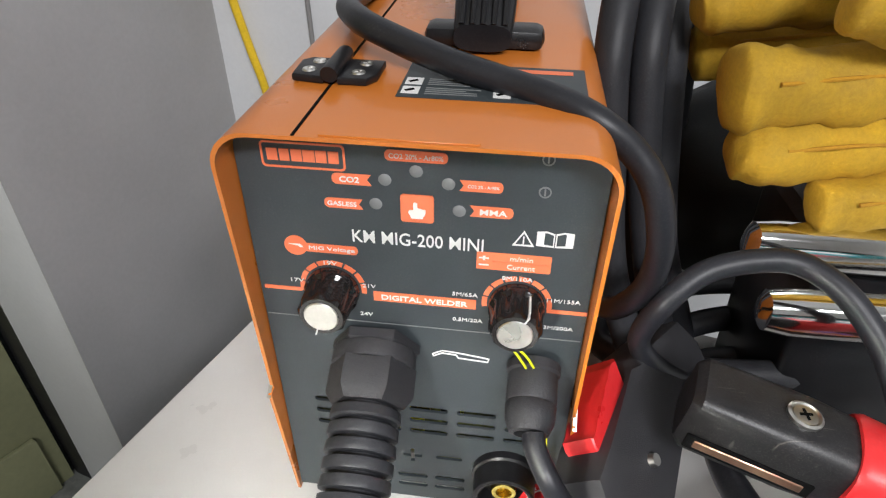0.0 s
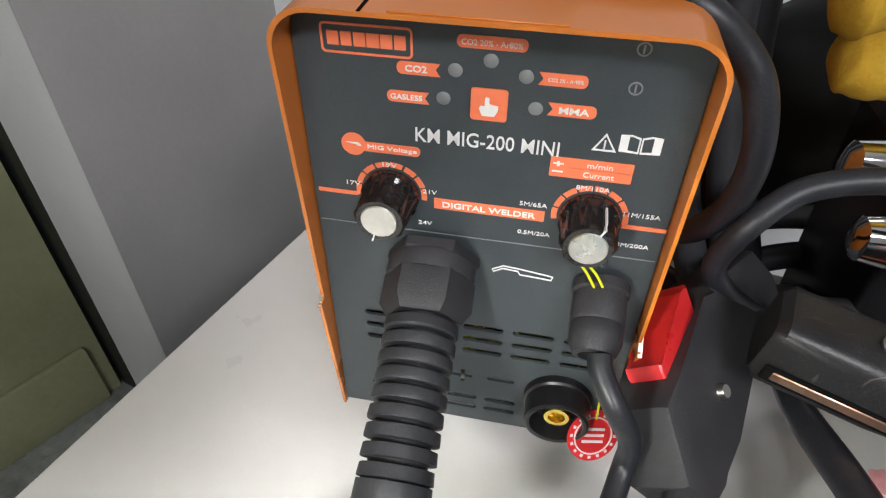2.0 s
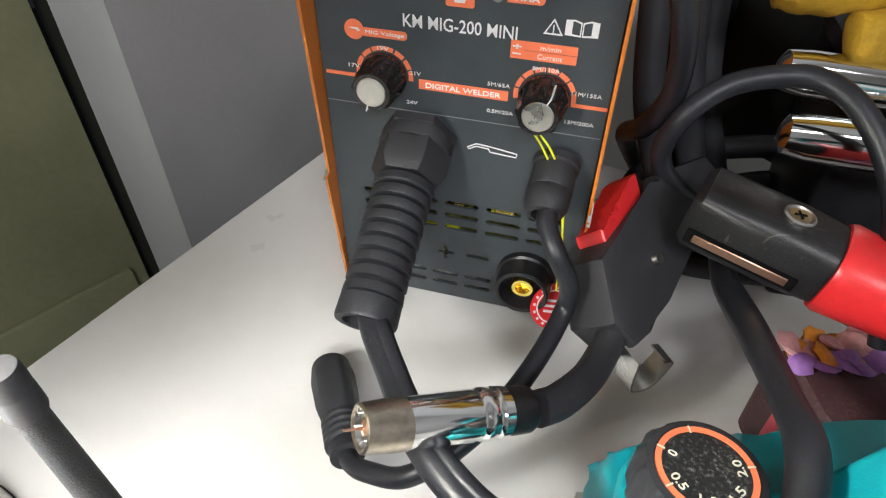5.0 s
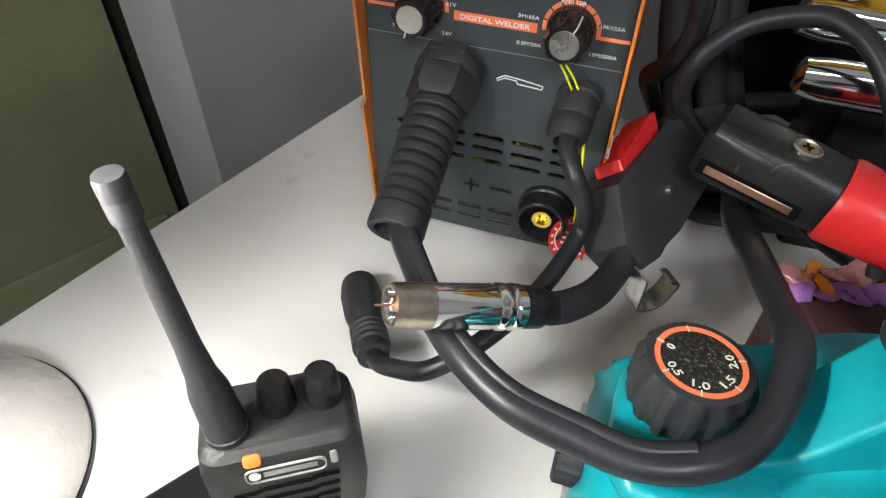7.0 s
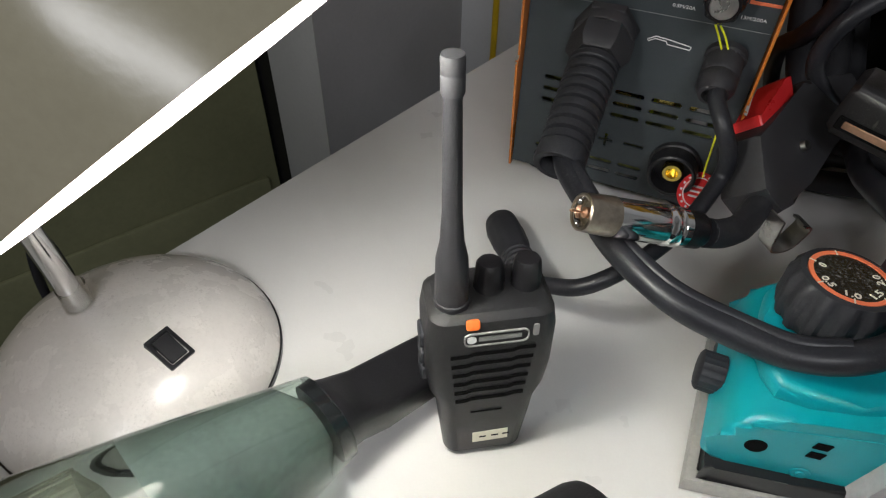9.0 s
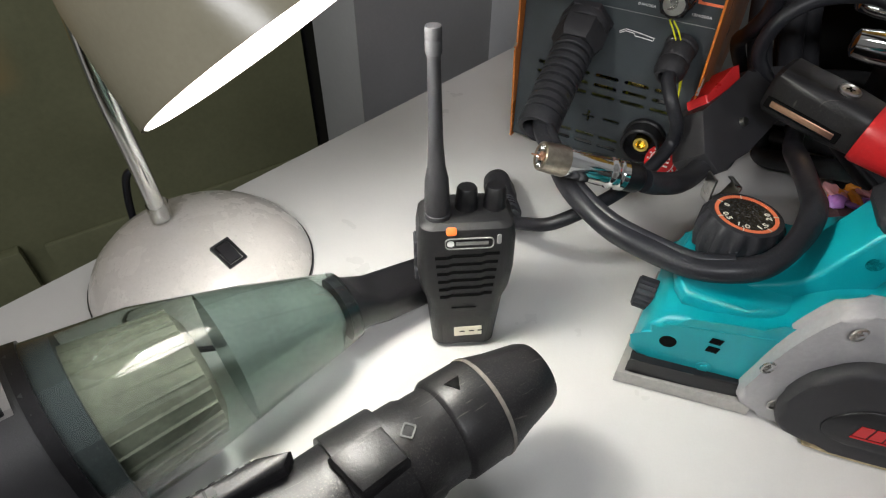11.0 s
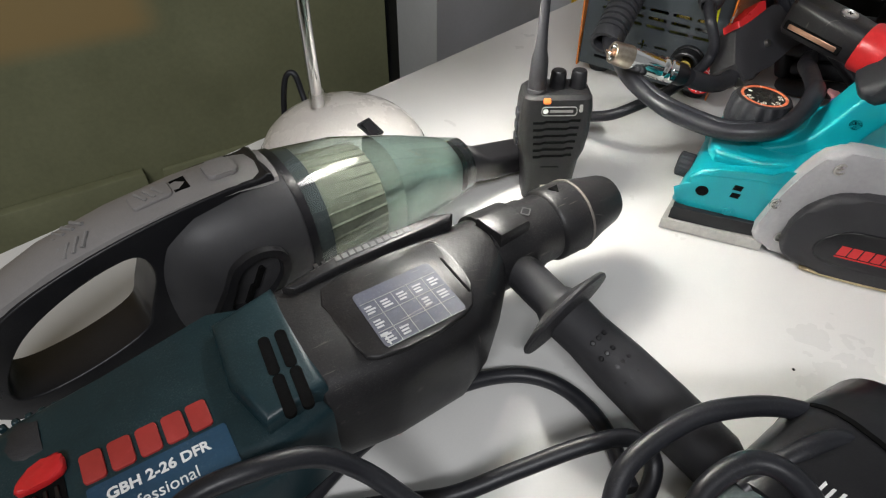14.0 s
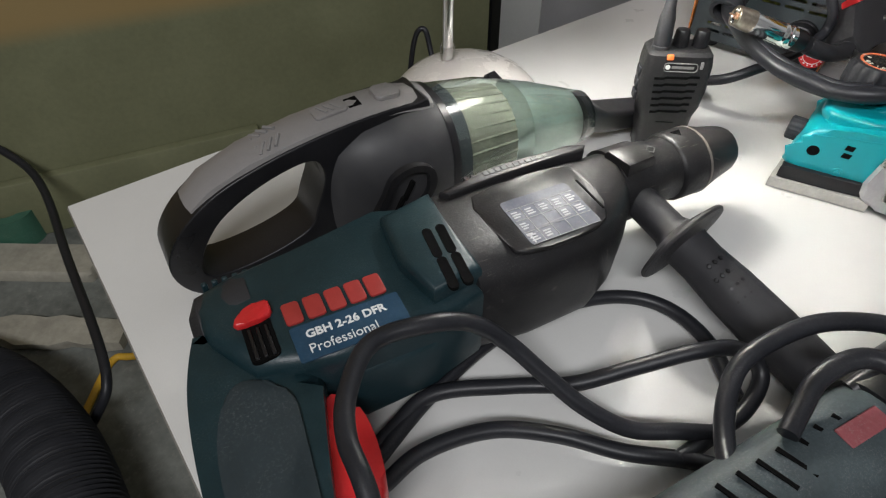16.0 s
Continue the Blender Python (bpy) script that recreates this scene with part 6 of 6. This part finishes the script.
cable("grinder_cord", [(0.172, -0.450, 0.060), (0.179, -0.442, 0.066), (0.194, -0.429, 0.074), (0.210, -0.417, 0.075), (0.231, -0.412, 0.066), (0.26, -0.42, 0.04), (0.29, -0.44, 0.012)], 0.0054, "black cord looped over the grinder", zone=FRONT)
M_GRINDER = mat("dusty_blue_grey_plastic", (0.045, 0.062, 0.068), 0.6, vary=0.3, grain=600, bump=0.3, dust=0.7, dustcol=(0.24, 0.23, 0.24))
GR = thing("angle_grinder", FRONT @ pose(0.080, -0.615, 0, 0, 0, 54), "blue-green and black angle grinder under tangled cords", "angle grinder")
part("motor_body", loft([(0.0, 0, 0.032, 0.020, 0.022, 2.6), (0.010, 0, 0.033, 0.029, 0.030, 2.8), (0.070, 0, 0.034, 0.030, 0.032, 2.8), (0.150, 0, 0.035, 0.031, 0.034, 2.8), (0.190, 0, 0.035, 0.032, 0.034, 2.6)], 32), M_GRINDER, GR, "dusty blue-green body")
for i in range(7):
    part("vent_slot", move(box(-0.0012, 0.0012, -0.010, 0.010, 0, 0.0012), pose(0.085 + i * 0.013, 0.006, 0.0668, 0, 0, 18)), M_DEEP, GR)
part("switch_block", side(smooth_outline([(0.060, 0.030), (0.066, 0.062), (0.120, 0.066), (0.165, 0.060), (0.170, 0.030)], 3), -0.040, -0.026, 0.004), M_GRINDER, GR)
part("red_band", box(0.152, 0.182, -0.002, 0.009, 0.0685, 0.0700, 0.0006, 1), mat("faded_red_print", (0.30, 0.08, 0.09), 0.6, dust=0.4), GR, "faded red marking")
part("gear_head", loft([(0.188, 0, 0.036, 0.033, 0.035, 3), (0.205, 0, 0.038, 0.036, 0.038, 3), (0.250, 0, 0.040, 0.038, 0.040, 2.8), (0.290, 0, 0.038, 0.034, 0.036, 2.4), (0.305, 0, 0.036, 0.020, 0.022, 2.2)], 32), M_BLACK, GR, "black gear head")
part("head_groove", loft([(0.246, 0, 0.040, 0.0384, 0.0405, 2.8), (0.249, 0, 0.040, 0.0384, 0.0405, 2.8)], 32), M_DEEP, GR)
part("type_label", box(0.196, 0.232, -0.018, 0.006, 0.0755, 0.0762), M_BLACK, GR)
for j in range(5):
    part("label_line", box(0.199, 0.199 + random.uniform(0.016, 0.030), -0.015 + j * 0.004, -0.0135 + j * 0.004, 0.0762, 0.0765), M_WHITE, GR)
WB = thing("wooden_block", FRONT @ pose(0.347, -0.262, 0, 0, 0, -22), "reddish brown wooden brush back on the table", "brush")
part("block", slab([(0.0, 0.030, -0.040, 0.022, 0.004), (0.016, 0.030, -0.040, 0.022, 0.004), (0.019, 0.027, -0.037, 0.019, 0.004)], 4), mat("red_brown_wood", (0.26, 0.085, 0.05), 0.5, vary=0.3), WB)
for i in range(30):
    part("bristle", tube([(-0.029 + random.uniform(-0.001, 0.002), random.uniform(-0.03, 0.02), 0.008), (-0.037 - random.uniform(0, 0.003), random.uniform(-0.03, 0.02), 0.006)], 0.0005, 4, straight=True), M_PAPER, WB)
SP = thing("paint_speck", FRONT @ pose(0.222, -0.315, 0.0), "tiny dark speck on the white table", "speck")
part("speck", move(lathe([(0, 0.0006), (0.0009, 0.0004), (0.0012, 0)], 8), pose(0, 0, 0)), M_DEEP, SP)

# ---- floor corner beside the table ----
HOSE = thing("ribbed_hose", LOW @ pose(-0.45, -0.62, FLOOR_Z), "black ribbed flexible hose on the floor", "hose")
hp = smooth_line([Vector(p) for p in ((-0.22, 0.02, 0.050), (-0.12, 0.035, 0.052), (-0.02, 0.02, 0.055), (0.08, -0.02, 0.060), (0.20, -0.09, 0.060), (0.34, -0.2, 0.055))], 130)
part("hose_wall", tube(hp, lambda t: 0.044 + 0.0024 * math.cos(t * 2 * math.pi * 105), 24, straight=True), M_RUBBER, HOSE)
cable("black_cord", [(-0.98, -0.33, -0.10), (-0.86, -0.352, -0.135), (-0.755, -0.352, -0.175), (-0.609, -0.431, -0.2), (-0.467, -0.512, -0.22), (-0.452, -0.548, -0.25), (-0.48, -0.577, -0.285), (-0.56, -0.60, -0.295)], 0.0055, "black cord hanging beside the table", zone=LOW_CORDS)
cable("floor_wire", [(-0.44, -0.40, -0.296), (-0.51, -0.46, -0.296), (-0.531, -0.480, -0.296), (-0.505, -0.54, -0.296), (-0.489, -0.575, -0.296), (-0.52, -0.63, -0.296)], 0.0045, "yellow wire on the floor", mat("ochre_wire", (0.62, 0.36, 0.03), 0.5), zone=LOW_CORDS)
cable("floor_wire", [(-1.05, -0.36, -0.235), (-0.95, -0.33, -0.235), (-0.86, -0.315, -0.240), (-0.79, -0.30, -0.25), (-0.70, -0.24, -0.295)], 0.0050, "yellow wire over the green tray", mat("ochre_wire", (0.62, 0.36, 0.03), 0.5), zone=LOW_CORDS)
TR = thing("plastic_tray", LOW @ pose(-0.93, -0.40, FLOOR_Z, 0, 0, 28), "dull green plastic tray on the floor", "tray")
M_GREENPL = mat("green_plastic", (0.05, 0.15, 0.10), 0.5, dust=0.4)
part("tray_floor", prism(rounded(-0.13, 0.13, -0.055, 0.055, 0.03, 6), 0.0, 0.006), M_GREENPL, TR)
part("tray_wall", plate(rounded(-0.13, 0.13, -0.055, 0.055, 0.03, 6), [rounded(-0.115, 0.115, -0.042, 0.042, 0.022, 6)], 0.006, 0.050), M_GREENPL, TR)
BR = thing("broken_slab", LOW @ pose(-0.80, -0.430, FLOOR_Z, 0, 0, 26), "chipped pale plaster slab on the floor", "slab")
bm = slab([(0.0, 0.14, -0.030, 0.030, 0.006), (0.014, 0.14, -0.030, 0.030, 0.006), (0.018, 0.137, -0.027, 0.027, 0.006)], 4)
part("slab_body", bm, M_PLASTER, BR)
BR2 = thing("kerb_strip", LOW @ pose(-0.66, -0.500, FLOOR_Z, 0, 0, 26), "worn pale mortar strip across the floor", "kerb")
bm = box(-0.20, 0.13, -0.020, 0.020, 0, 0.016)
bmesh.ops.subdivide_edges(bm, edges=bm.edges[:], cuts=14, use_grid_fill=True)
for v in bm.verts:
    v.co += Vector((0, 0.006, 0.004)) * noise.noise(v.co * 40)
    v.co.z = max(0, v.co.z)
part("strip_body", bm, M_PLASTER, BR2)
